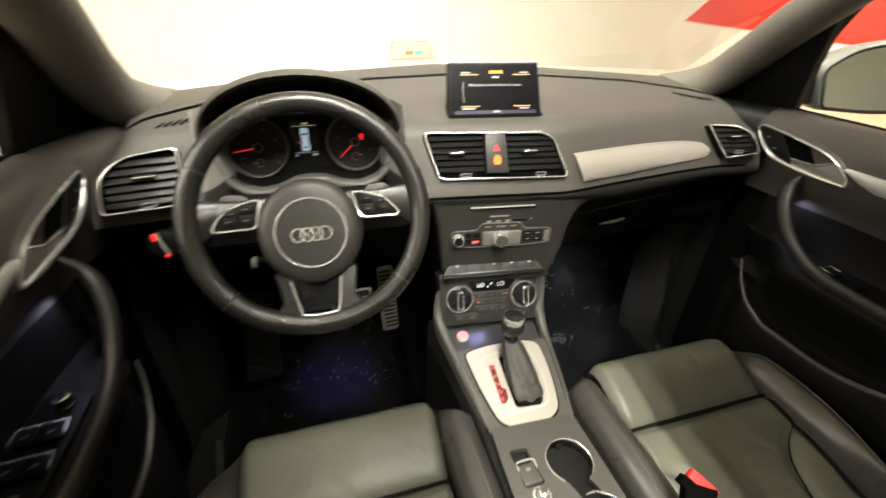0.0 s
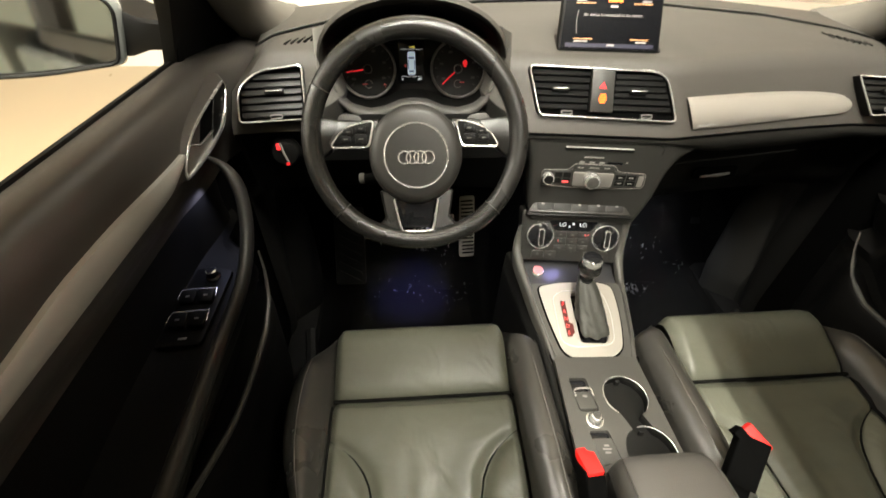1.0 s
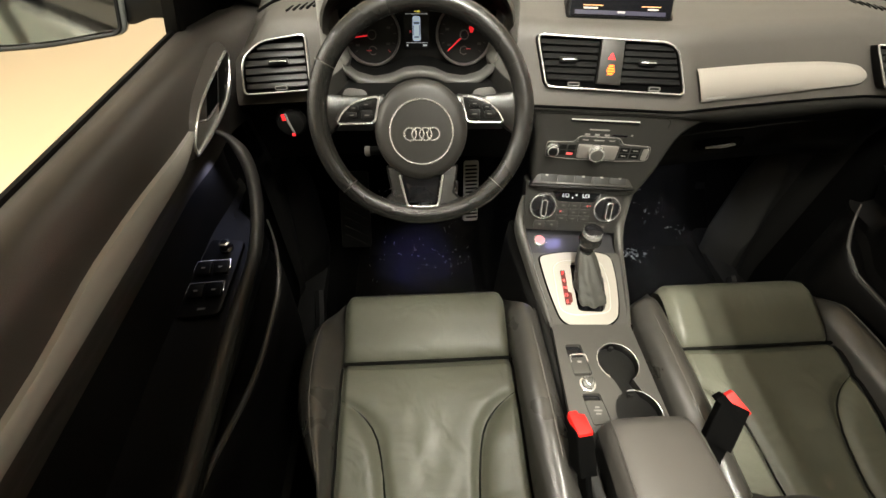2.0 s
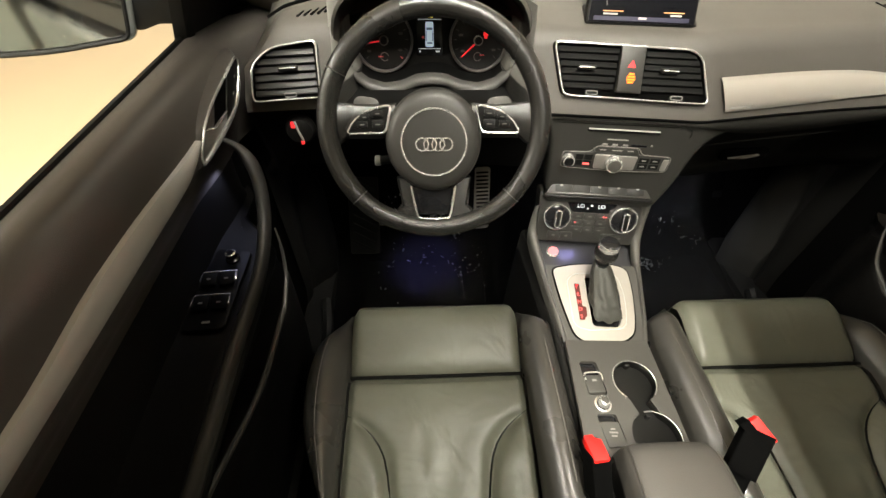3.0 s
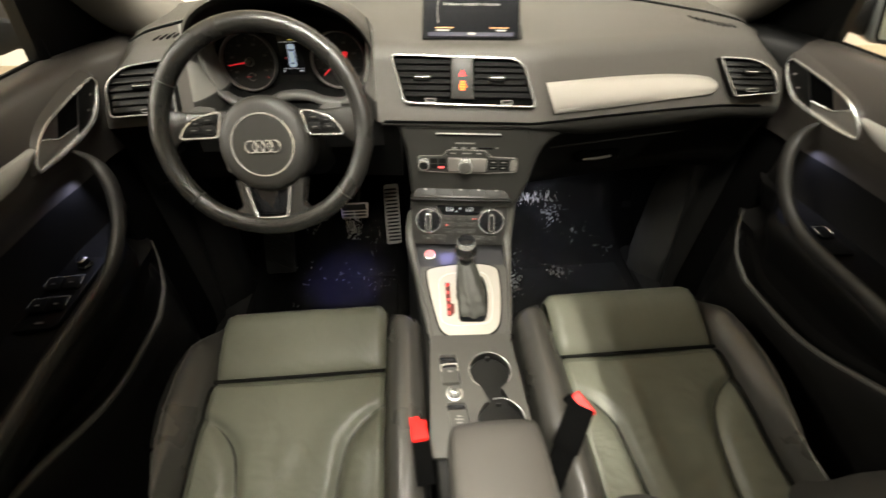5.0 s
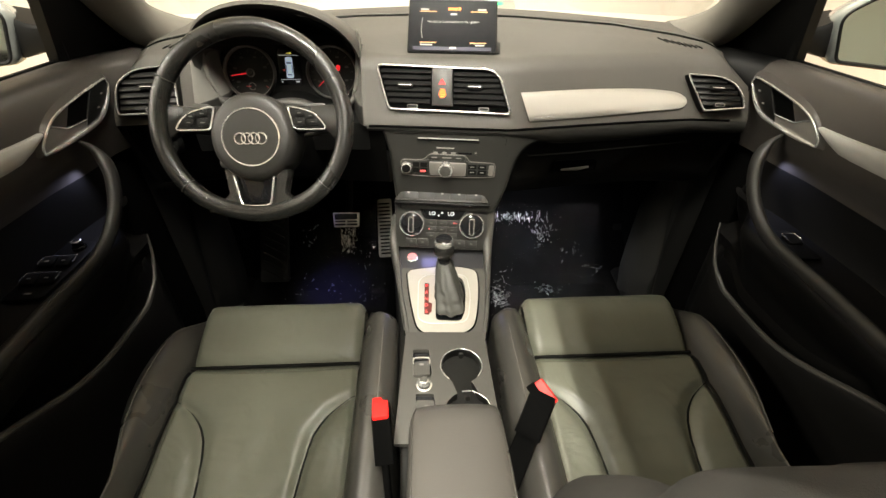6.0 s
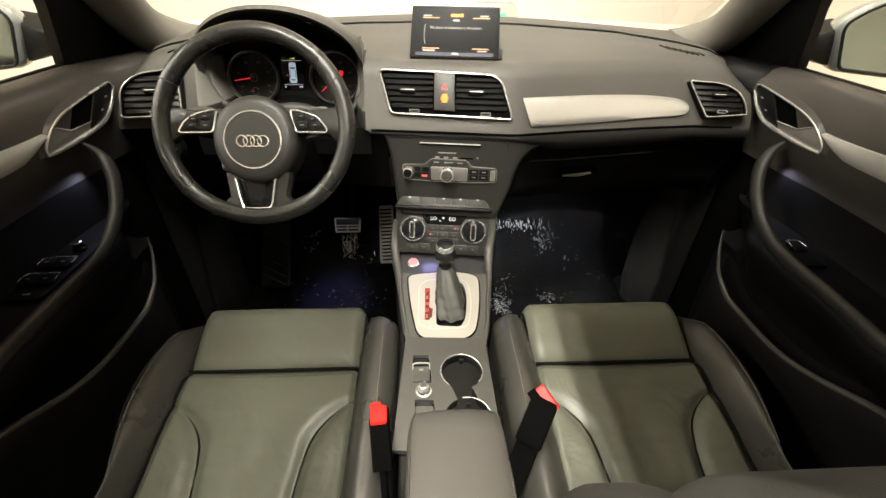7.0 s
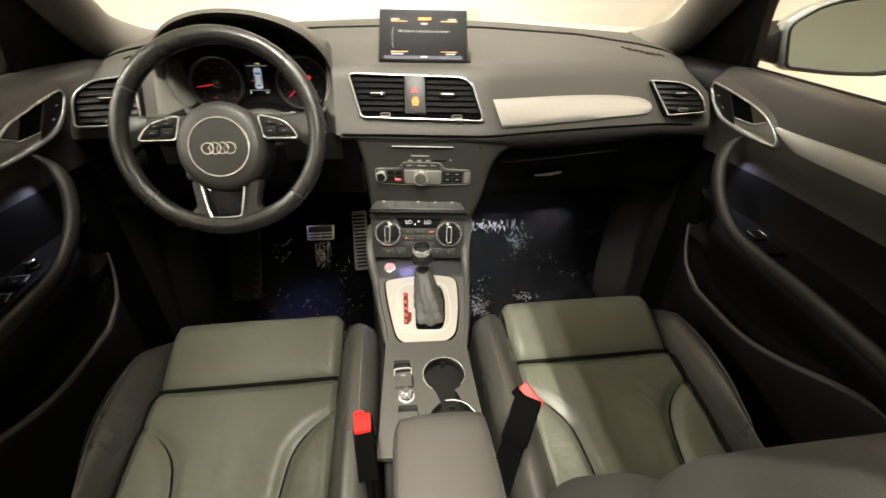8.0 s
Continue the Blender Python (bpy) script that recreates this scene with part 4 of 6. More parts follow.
buckle((0.148, 0.486, 0.354), (0.100, 0.418, 0.285), (-0.8, 0.8, 0.2), "black belt buckle with a red button, leaning over the passenger seat")


# ---- centre console ----
GP = pose(-0.003, 0.790, 0.2835, 15, 0, -5)      # gear plate
CT = pose(-0.012, 0.590, 0.266, 1, 0, -4)        # cup holder deck
CL = pose(-0.001, 0.951, 0.383, 68, 0, -6.5)     # climate panel
RD = pose(0.010, 0.962, 0.560, 86, 0, -7)        # radio face
VT = pose(0.0, 1.0, 0.70, 64, 0, -7)             # centre vents


def console():
    t = thing("centre_console", "grey centre console with silver gear plate and cup holders", "console", (0, 0.6, -0.11))
    # body
    bm = bmesh.new()
    rows = []
    for y, zt, hw, xc in ((1.02, 0.28, 0.128, 0.0), (0.95, 0.28, 0.122, 0.0), (0.90, 0.270, 0.113, 0.0), (0.80, 0.262, 0.104, -0.003), (0.70, 0.245, 0.097, -0.008), (0.60, 0.245, 0.092, -0.012), (0.48, 0.245, 0.088, -0.008), (0.30, 0.245, 0.086, -0.003), (0.02, 0.23, 0.085, 0)):
        rows.append([(xc - hw - 0.012, y, -0.11), (xc - hw - 0.004, y, zt - 0.06), (xc - hw, y, zt - 0.006), (xc - hw + 0.006, y, zt), (xc + hw - 0.006, y, zt), (xc + hw, y, zt - 0.006), (xc + hw + 0.004, y, zt - 0.06), (xc + hw + 0.012, y, -0.11)])
    loft(bm, rows)
    # console sides share the lower dash's shaded colour
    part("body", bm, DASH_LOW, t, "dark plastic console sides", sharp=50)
    # surround of the gear plate, with raised rails that climb to the climate panel
    bm = bmesh.new()
    outer = rounded([(-0.121, 0.082), (-0.106, 0.010), (-0.091, -0.047), (-0.076, -0.103), (-0.045, -0.115), (0.005, -0.118), (0.054, -0.113), (0.093, -0.100), (0.102, -0.039), (0.106, 0.030), (0.110, 0.088)], [0.002, 0.03, 0.03, 0.010, 0.02, 0.03, 0.02, 0.008, 0.03, 0.03, 0.002], 4)
    hole = rounded([(-0.093, 0.073), (-0.044, 0.085), (0.040, 0.090), (0.077, 0.080), (0.081, 0.025), (0.077, -0.035), (0.070, -0.072), (0.050, -0.089), (0.0, -0.096), (-0.038, -0.094), (-0.057, -0.080), (-0.071, -0.035), (-0.083, 0.015)], [0.014, 0.03, 0.03, 0.016, 0.03, 0.03, 0.025, 0.025, 0.03, 0.025, 0.025, 0.03, 0.03], 4)
    holed(bm, GP, outer, [hole], 0.02)
    part("surround", bm, GREY, t, "grey plastic surround")
    bm = bmesh.new()
    flat_ring(bm, GP, hole, 0.0022, 0.0012, 6)
    part("plate_joint", bm, VENT, t, "dark joint")
    bm = bmesh.new()
    tube(bm, curve(on(GP, [(-0.082, -0.085), (-0.076, -0.103), (-0.045, -0.116), (0.005, -0.119), (0.054, -0.114), (0.093, -0.101), (0.098, -0.085)], -0.002), 4), 0.0024, 6)
    part("surround_joint", bm, VENT, t, "dark joint")
    for s, edge, top in ((-1, [(-0.078, -0.100), (-0.090, -0.050), (-0.105, 0.010), (-0.119, 0.072)], [(-0.131, 0.950, 0.344), (-0.122, 0.972, 0.400)]), (1, [(0.092, -0.098), (0.101, -0.039), (0.105, 0.030), (0.109, 0.085)], [(0.121, 0.921, 0.349), (0.128, 0.950, 0.424)])):
        pts = curve([GP @ Vector((u, v, 0.001)) for u, v in edge] + [Vector(p) for p in top], 6)
        bm = bmesh.new()
        rows = []
        for i, p in enumerate(pts):
            k = smooth(0, 9, i)
            w = 0.010 + 0.009 * smooth(12, 26, i)
            rows.append([p + Vector((s * dx, dy, dz)) for dx, dy, dz in ((0.002, 0.0, -0.030), (0.002, 0, -0.006), (0.0, 0, 0.000), (-0.003, 0, 0.003 * k), (-w * 0.7, 0, 0.0035 * k), (-w, 0.001, 0.001 * k - 0.002), (-w - 0.001, 0.002, -0.012))])
        loft(bm, rows)
        part("side_rail", bm, GREY, t, "grey raised side rail", sharp=50)
    bm = bmesh.new()
    inner = rounded([(-0.062, 0.046), (-0.042, 0.062), (0.050, 0.066), (0.062, 0.010), (0.055, -0.062), (-0.028, -0.070), (-0.056, -0.060)], [0.012, 0.016, 0.02, 0.04, 0.02, 0.02, 0.016], 4)
    slot = rounded([(-0.022, 0.058), (0.040, 0.060), (0.051, 0.022), (0.048, -0.038), (0.040, -0.060), (-0.016, -0.060)], [0.010, 0.016, 0.02, 0.02, 0.010, 0.010], 4)
    holed(bm, GP @ pose(0, 0, 0.004), [(x * 0.985, y * 0.985) for x, y in hole], [slot], 0.012)
    pl = part("gear_plate", bm, PLATE, t, "satin aluminium gear plate")
    bm = bmesh.new()
    flat_ring(bm, GP, inner, 0.0012, 0.0042, 5)
    part("plate_groove", bm, DULL, pl)
    bm = bmesh.new()
    slab(bm, GP, [(x * 0.98, y * 0.98) for x, y in hole], -0.010, low=-0.02)
    part("gate_floor", bm, GLOSS, pl)
    # gear letters
    bm = bmesh.new()
    slab(bm, GP, rounded([(-0.047, 0.036), (-0.036, 0.036), (-0.034, -0.016), (-0.026, -0.018), (-0.026, -0.040), (-0.031, -0.042), (-0.031, -0.047), (-0.042, -0.047)], 0.002), 0.0062)
    ind = part("gear_display", bm, material("dark_red_window", (0.07, 0.012, 0.010), 0.3), pl, "dark red gear display")
    for ch, v in (("P", 0.029), ("R", 0.010), ("N", -0.007), ("D", -0.024), ("S", -0.040)):
        writing(ch, GP @ pose(-0.0415 + 0.05 * (0.029 - v), v, 0.0066), 0.011, RED_GLOW if ch == "P" else RED_DIM, ind)
    # cup holder deck
    bm = bmesh.new()
    n1, n2 = 26, 22
    c1, r1, c2, r2 = Vector((0.033, 0.024)), 0.041, Vector((0.045, -0.078)), 0.043
    cups = []
    for k in range(n1):
        a = radians(-62) + radians(304) * k / (n1 - 1)
        cups.append((c1.x + r1 * math.cos(a), c1.y + r1 * math.sin(a)))
    for k in range(n2):
        a = radians(118) + radians(304) * k / (n2 - 1)
        cups.append((c2.x + r2 * math.cos(a), c2.y + r2 * math.sin(a)))
    deck = rounded([(-0.085, 0.108), (0.083, 0.112), (0.103, -0.14), (-0.084, -0.14)], 0.004, 2)
    brake = rounded([(-0.067, 0.061), (-0.033, 0.062), (-0.024, -0.006), (-0.060, -0.008)], 0.006, 3)
    tray = rounded([(-0.054, -0.043), (-0.019, -0.042), (-0.010, -0.098), (-0.045, -0.102)], 0.005, 3)
    holed(bm, CT, deck, [cups, brake, tray], 0.01)
    part("deck", bm, GREY, t, "grey console deck")
    bm = bmesh.new()
    g = loft(bm, [[CT @ Vector((x, y, z)) for x, y in cups] for z in (0.0, -0.05, -0.075)], round_cols=True)
    bmesh.ops.triangle_fill(bm, edges=[bm.edges.get((g[-1][i - 1], g[-1][i])) for i in range(len(cups))], use_beauty=True)
    ch = part("cup_holder", bm, CUP, t, "black double cup holder")
    # grey mats drawn black to carry the shade inside the cups
    for c, r in ((c1, r1), (c2, r2)):
        bm = bmesh.new()
        lathe(bm, CT @ pose(c.x, c.y, -0.0745), [(r * 0.93, 0), (r * 0.90, 0.003), (0, 0.003)], 28)
        part("cup_mat", bm, BLACK, ch, "rubber cup mat, the cup's shade put into its black")
    for c, r, a0, a1 in ((c1, r1, -40, 235), (c2, r2, -40, 105)):
        bm = bmesh.new()
        tube(bm, [CT @ Vector((c.x + r * math.cos(radians(a)), c.y + r * math.sin(radians(a)), 0.001)) for a in np.linspace(a0, a1, 20)], 0.0011, 6)
        part("cup_ring", bm, CHROME, ch, "chrome cup ring")
        bm = bmesh.new()
        box(bm, CT @ pose(c.x, c.y + r - 0.004, -0.022), 0.010, 0.006, 0.026, 0.002)
        part("cup_tab", bm, DASH_LOW, ch)
    # parking brake switch
    bm = bmesh.new()
    box(bm, CT @ pose(-0.0455, 0.014, -0.003, -8, 0, 4), 0.034, 0.038, 0.012, 0.003)
    pb = part("parking_brake", bm, GREY, t, "grey parking brake switch")
    bm = bmesh.new()
    tube(bm, curve(on(CT, [(-0.0625, 0.018), (-0.0635, 0.030), (-0.060, 0.034), (-0.048, 0.036), (-0.034, 0.036), (-0.031, 0.033), (-0.0295, 0.020)], 0.0055), 3), 0.002, 6)
    part("brake_edge", bm, CHROME, pb, "chrome switch edge")
    bar("brake_mark", CT, -0.046, 0.020, 0.008, 0.004, PRINT, pb, 0.0055)
    bm = bmesh.new()
    box(bm, CT @ pose(-0.047, 0.040, -0.014, 0, 0, 4), 0.040, 0.060, 0.004)
    part("brake_well", bm, GLOSS, pb)
    # small chrome turning knob
    bm = bmesh.new()
    lathe(bm, CT @ pose(-0.0385, -0.024, 0.0), [(0.0155, 0), (0.0155, 0.002), (0.0115, 0.003), (0.0105, 0.011), (0.009, 0.015), (0.008, 0.017), (0.0055, 0.018), (0.0045, 0.016), (0, 0.016)], 24)
    part("menu_knob", bm, CHROME, t, "small chrome knob")
    bm = bmesh.new()
    lathe(bm, CT @ pose(-0.0385, -0.024, 0.0), [(0.0122, 0.0035), (0.0124, 0.0045), (0.0118, 0.0065)], 24)
    part("knob_band", bm, GLOSS, t, "black band")
    bm = bmesh.new()
    lathe(bm, CT @ pose(-0.0385, -0.024, 0.0), [(0.0068, 0.0178), (0.005, 0.0186), (0, 0.0186)], 18)
    part("knob_cap", bm, GREY, t)
    # lighter lid
    bm = bmesh.new()
    slab(bm, CT, rounded([(-0.0515, -0.057), (-0.0185, -0.056), (-0.0115, -0.097), (-0.0445, -0.101)], 0.003), 0.001, low=-0.008)
    lid = part("tray_lid", bm, GREY, t, "grey lid with airbag lettering")
    for k, w in ((-0.069, 0.008), (-0.075, 0.015), (-0.081, 0.010)):
        bar("lid_mark", CT, -0.031, k, w, 0.0028, PRINT, lid, 0.0016)
    bm = bmesh.new()
    slab(bm, CT, tray, -0.009, low=-0.012)
    part("tray_floor", bm, GLOSS, t)
    # start button and small tray in front of the lever
    bm = bmesh.new()
    slab(bm, pose(0.0, 0.918, 0.3015, 14, 0, -6), rounded([(-0.104, -0.045), (0.108, -0.045), (0.114, 0.04), (-0.112, 0.04)], 0.01), 0.003)
    part("front_tray", bm, TRAY, t, "gloss black tray")
    bm = bmesh.new()
    lathe(bm, pose(-0.076, 0.917, 0.3045, 14, 0, -6), [(0.0145, 0), (0.0145, 0.004), (0.012, 0.006), (0, 0.006)], 24)
    sb = part("start_button", bm, CHROME, t, "round start button")
    bm = bmesh.new()
    lathe(bm, pose(-0.076, 0.917, 0.3045, 14, 0, -6), [(0.0115, 0.006), (0.0115, 0.0072), (0, 0.0072)], 24)
    part("start_face", bm, material("pink_backlit_face", (0.55, 0.12, 0.13), 0.5, emit=0.45), sb, "pink lit face")
    return t


console()


def gear_lever():
    t = thing("gear_lever", "gear lever with leather boot and silver capped knob", "gear lever", (0.0, 0.78, 0.285))
    bm = bmesh.new()
    rows = []
    base, top = Vector((0.009, 0.778, 0.290)), Vector((-0.001, 0.832, 0.362))
    for k in np.linspace(0, 1, 24):
        c = base.lerp(top, k)
        rx, ry = 0.0165 * (1 - k) ** 0.55 + 0.0135, 0.030 * (1 - k) ** 0.6 + 0.0135
        row = []
        for j in range(36):
            a = 2 * math.pi * j / 36
            f = 1.04 + 0.085 * (1 - 0.3 * k) * math.sin(7 * a + 3 * k + 2 * noise.noise((k * 6, 0.3, 1.0))) + 0.035 * math.sin(k * 30 + 2 * math.sin(a)) * (1 - k) + 0.07 * noise.noise((3.5 * math.cos(a), 3.5 * math.sin(a), 4 * k))
            n4 = (abs(math.cos(a)) ** 4 + abs(math.sin(a)) ** 4) ** 0.25
            sq = 1 / (n4 * (1 - k) + k)
            row.append(c + Vector((rx * f * sq * math.cos(a), ry * f * sq * math.sin(a), 0.26 * ry * math.sin(a))))
        rows.append(row)
    loft(bm, rows, round_cols=True)
    part("boot", bm, BOOT, t, "creased leather boot", sharp=80)
    m = look((-0.001, 0.832, 0.355), (-0.004, 0.827, 0.50)) @ pose(0, 0, 0, 180, 0, 0)
    bm = bmesh.new()
    lathe(bm, m, [(0.0135, 0), (0.0120, 0.008), (0.0120, 0.016), (0.0175, 0.022), (0.0230, 0.031), (0.0240, 0.039), (0.0225, 0.048), (0.0195, 0.054)], 24)
    part("knob", bm, WHEEL, t, "black leather knob")
    bm = bmesh.new()
    lathe(bm, m, [(0.0195, 0.0535), (0.0208, 0.0545), (0.0210, 0.060), (0.0200, 0.0655), (0.0188, 0.067)], 28)
    part("cap_ring", bm, CHROME, t, "chrome knob ring")
    bm = bmesh.new()
    lathe(bm, m, [(0.0190, 0.0665), (0.0180, 0.0685), (0.014, 0.0705), (0, 0.0715)], 24)
    part("knob_cap", bm, GLOSS, t)
    bm = bmesh.new()
    tube(bm, [Vector((-0.001, 0.832, 0.345)), m @ Vector((0, 0, 0.01))], 0.0145, 14)
    part("shaft", bm, GLOSS, t)


gear_lever()


def armrest():
    t = thing("storage_armrest", "grey leather covered storage bin armrest between the seats", "storage bin", (0, 0.25, 0.24))
    bm = bmesh.new()
    rows = []
    for y, zt, hw in ((0.478, 0.315, 0.060), (0.476, 0.335, 0.066), (0.470, 0.350, 0.070), (0.455, 0.359, 0.074), (0.43, 0.364, 0.076), (0.36, 0.369, 0.077), (0.25, 0.372, 0.078), (0.12, 0.372, 0.078), (0.0, 0.37, 0.078)):
        row = []
        for a in np.linspace(-1, 1, 21):
            s = 1 if a > 0 else -1
            b = abs(a)
            if b < 0.7:
                row.append((hw * a / 0.7 * 0.88, y, zt - 0.008 * (b / 0.7) ** 3))
            else:
                c = (b - 0.7) / 0.3
                row.append((s * hw * (0.88 + 0.12 * math.sin(c * math.pi / 2)), y, zt - 0.008 - 0.05 * (1 - math.cos(c * math.pi / 2))))
        rows.append([(x - 0.002 + 0.0, yy, z) for x, yy, z in row])
    g = loft(bm, rows)
    bm.faces.new(g[0])
    part("pad", bm, ARM, t, "grey leather pad", sharp=60)
    for s in (-1, 1):
        bm = bmesh.new()
        tube(bm, [(-0.002 + s * hw * 0.90, y, zt - 0.0085) for y, zt, hw in ((0.470, 0.350, 0.070), (0.455, 0.359, 0.074), (0.43, 0.364, 0.076), (0.36, 0.369, 0.077), (0.25, 0.372, 0.078), (0.12, 0.372, 0.078), (0.0, 0.37, 0.078))], 0.0014, 5)
        part("pad_seam", bm, LEATHER_SIDE, t)
    bm = bmesh.new()
    box(bm, pose(-0.002, 0.235, 0.285), 0.136, 0.47, 0.10, 0.012)
    part("lower_box", bm, DASH_LOW, t, "dark plastic bin")


armrest()


# ---- centre stack ----
def vent_slats(parent, m, poly_fn, vs, depth=0.012, th=0.0035):
    for v in vs:
        a, b = poly_fn(v)
        bm = bmesh.new()
        box(bm, m @ pose((a + b) / 2, v, depth / 2, -25, 0, 0), b - a, 0.0105, th, 0.001)
        # centre slats take the shaded copy, side vents the plain blade colour
        part("slat", bm, SLAT if parent.name == "centre_vent" else BLADE, parent)


def air_vent(name, m, outline, radii, slats, tabs, wheels, label, mid=None):
    t = thing(name, label, "air vent", m.translation, group="dash air vents")
    shape = rounded(outline, radii, 5)
    bm = bmesh.new()
    slab(bm, m, shape, 0.0048, low=-0.02)
    part("back_plate", bm, VENT, t)
    bm = bmesh.new()
    flat_ring(bm, m, shape, 0.0018, 0.011, 8)
    part("frame", bm, CHROME, t, "satin chrome frame")
    bm = bmesh.new()
    rows = [on(m, [(x * k, y * k) for x, y in shape], z) for k, z in ((1.035, -0.012), (1.03, 0.006), (1.0, 0.013), (0.985, 0.008), (0.985, 0.0))]
    loft(bm, rows, round_cols=True)
    part("bezel", bm, BLACK, t)

    def span(v, lo=None, hi=None):
        xs = []
        for (x0, y0), (x1, y1) in zip(outline, outline[1:] + outline[:1]):
            if (y0 - v) * (y1 - v) < 0:
                xs.append(x0 + (x1 - x0) * (v - y0) / (y1 - y0))
        a, b = min(xs) + 0.005, max(xs) - 0.005
        return (a if lo is None else lo), (b if hi is None else hi)
    for lo, hi, vs in slats:
        vent_slats(t, m, lambda v: span(v, lo, hi), vs)
    for u, v, w in tabs:
        bm = bmesh.new()
        box(bm, m @ pose(u, v, 0.012), w, 0.009, 0.008, 0.002)
        tb = part("tab", bm, BLACK, t, "vent tab with a silver bar")
        bm = bmesh.new()
        box(bm, m @ pose(u, v, 0.0165), w * 0.85, 0.0022, 0.002, 0.0006)
        part("tab_bar", bm, CHROME, tb)
    for u, v in wheels:
        bm = bmesh.new()
        box(bm, m @ pose(u, v, 0.006), 0.022, 0.007, 0.008, 0.002)
        wh = part("thumb_wheel", bm, BLACK, t)
        bm = bmesh.new()
        tube(bm, on(m, rounded([(u - 0.010, v - 0.003), (u + 0.010, v - 0.003), (u + 0.010, v + 0.003), (u - 0.010, v + 0.003)], 0.002, 2), 0.011), 0.0009, 5, closed=True)
        part("wheel_mark", bm, PRINT, wh)
    return t


cv = air_vent("centre_vent", VT, [(-0.140, 0.038), (0.098, 0.034), (0.120, 0.022), (0.148, -0.054), (-0.113, -0.050)], [0.012, 0.03, 0.03, 0.012, 0.012],
              [(None, -0.024, (0.027, 0.015, 0.003, -0.009, -0.021, -0.033)), (0.024, None, (0.024, 0.013, 0.002, -0.009, -0.021, -0.033))],
              [(-0.078, -0.002, 0.032), (0.068, -0.002, 0.032)], [(-0.062, -0.044), (0.090, -0.046)], "dark double air vent with silver frame and red hazard switch")
bm = bmesh.new()
slab(bm, VT, [(-0.022, 0.036), (0.020, 0.035), (0.024, -0.042), (-0.020, -0.041)], 0.014, 0.002)
hz = part("hazard_panel", bm, FASCIA, cv, "dark grey hazard switch panel")
bm = bmesh.new()
slab(bm, VT, [(-0.0068, 0.001), (0.0068, 0.001), (0, 0.0125)], 0.0150, low=0.0142)
part("hazard_triangle", bm, RED_GLOW, hz, "red triangle")
for k, w in ((-0.010, 0.009), (-0.0145, 0.013), (-0.019, 0.015), (-0.0235, 0.010)):
    bar("airbag_light", VT, 0.0015, k, w, 0.0030, ORANGE_GLOW, hz, 0.0148)

LV = pose(-0.615, 1.012, 0.690, 68, 0, 8)
air_vent("side_vent", LV, [(-0.058, 0.012), (-0.020, 0.040), (0.058, 0.048), (0.052, -0.046), (-0.066, -0.046)], [0.02, 0.02, 0.012, 0.01, 0.01],
         [(None, None, (0.030, 0.017, 0.004, -0.009, -0.022, -0.034))], [(0.004, 0.006, 0.034)], [(0.0, -0.039)], "dark side air vent with silver frame by the driver's door")
RV = pose(0.607, 1.015, 0.682, 66, 0, -8)
air_vent("side_vent", RV, [(-0.060, 0.034), (0.010, 0.031), (0.046, 0.016), (0.066, -0.012), (0.0715, -0.033), (-0.014, -0.042)], [0.006, 0.02, 0.02, 0.02, 0.004, 0.006],
         [(None, None, (0.022, 0.010, -0.002, -0.014, -0.025))], [(0.006, 0.006, 0.03)], [(0.018, -0.029)], "dark side air vent with silver frame by the passenger door")


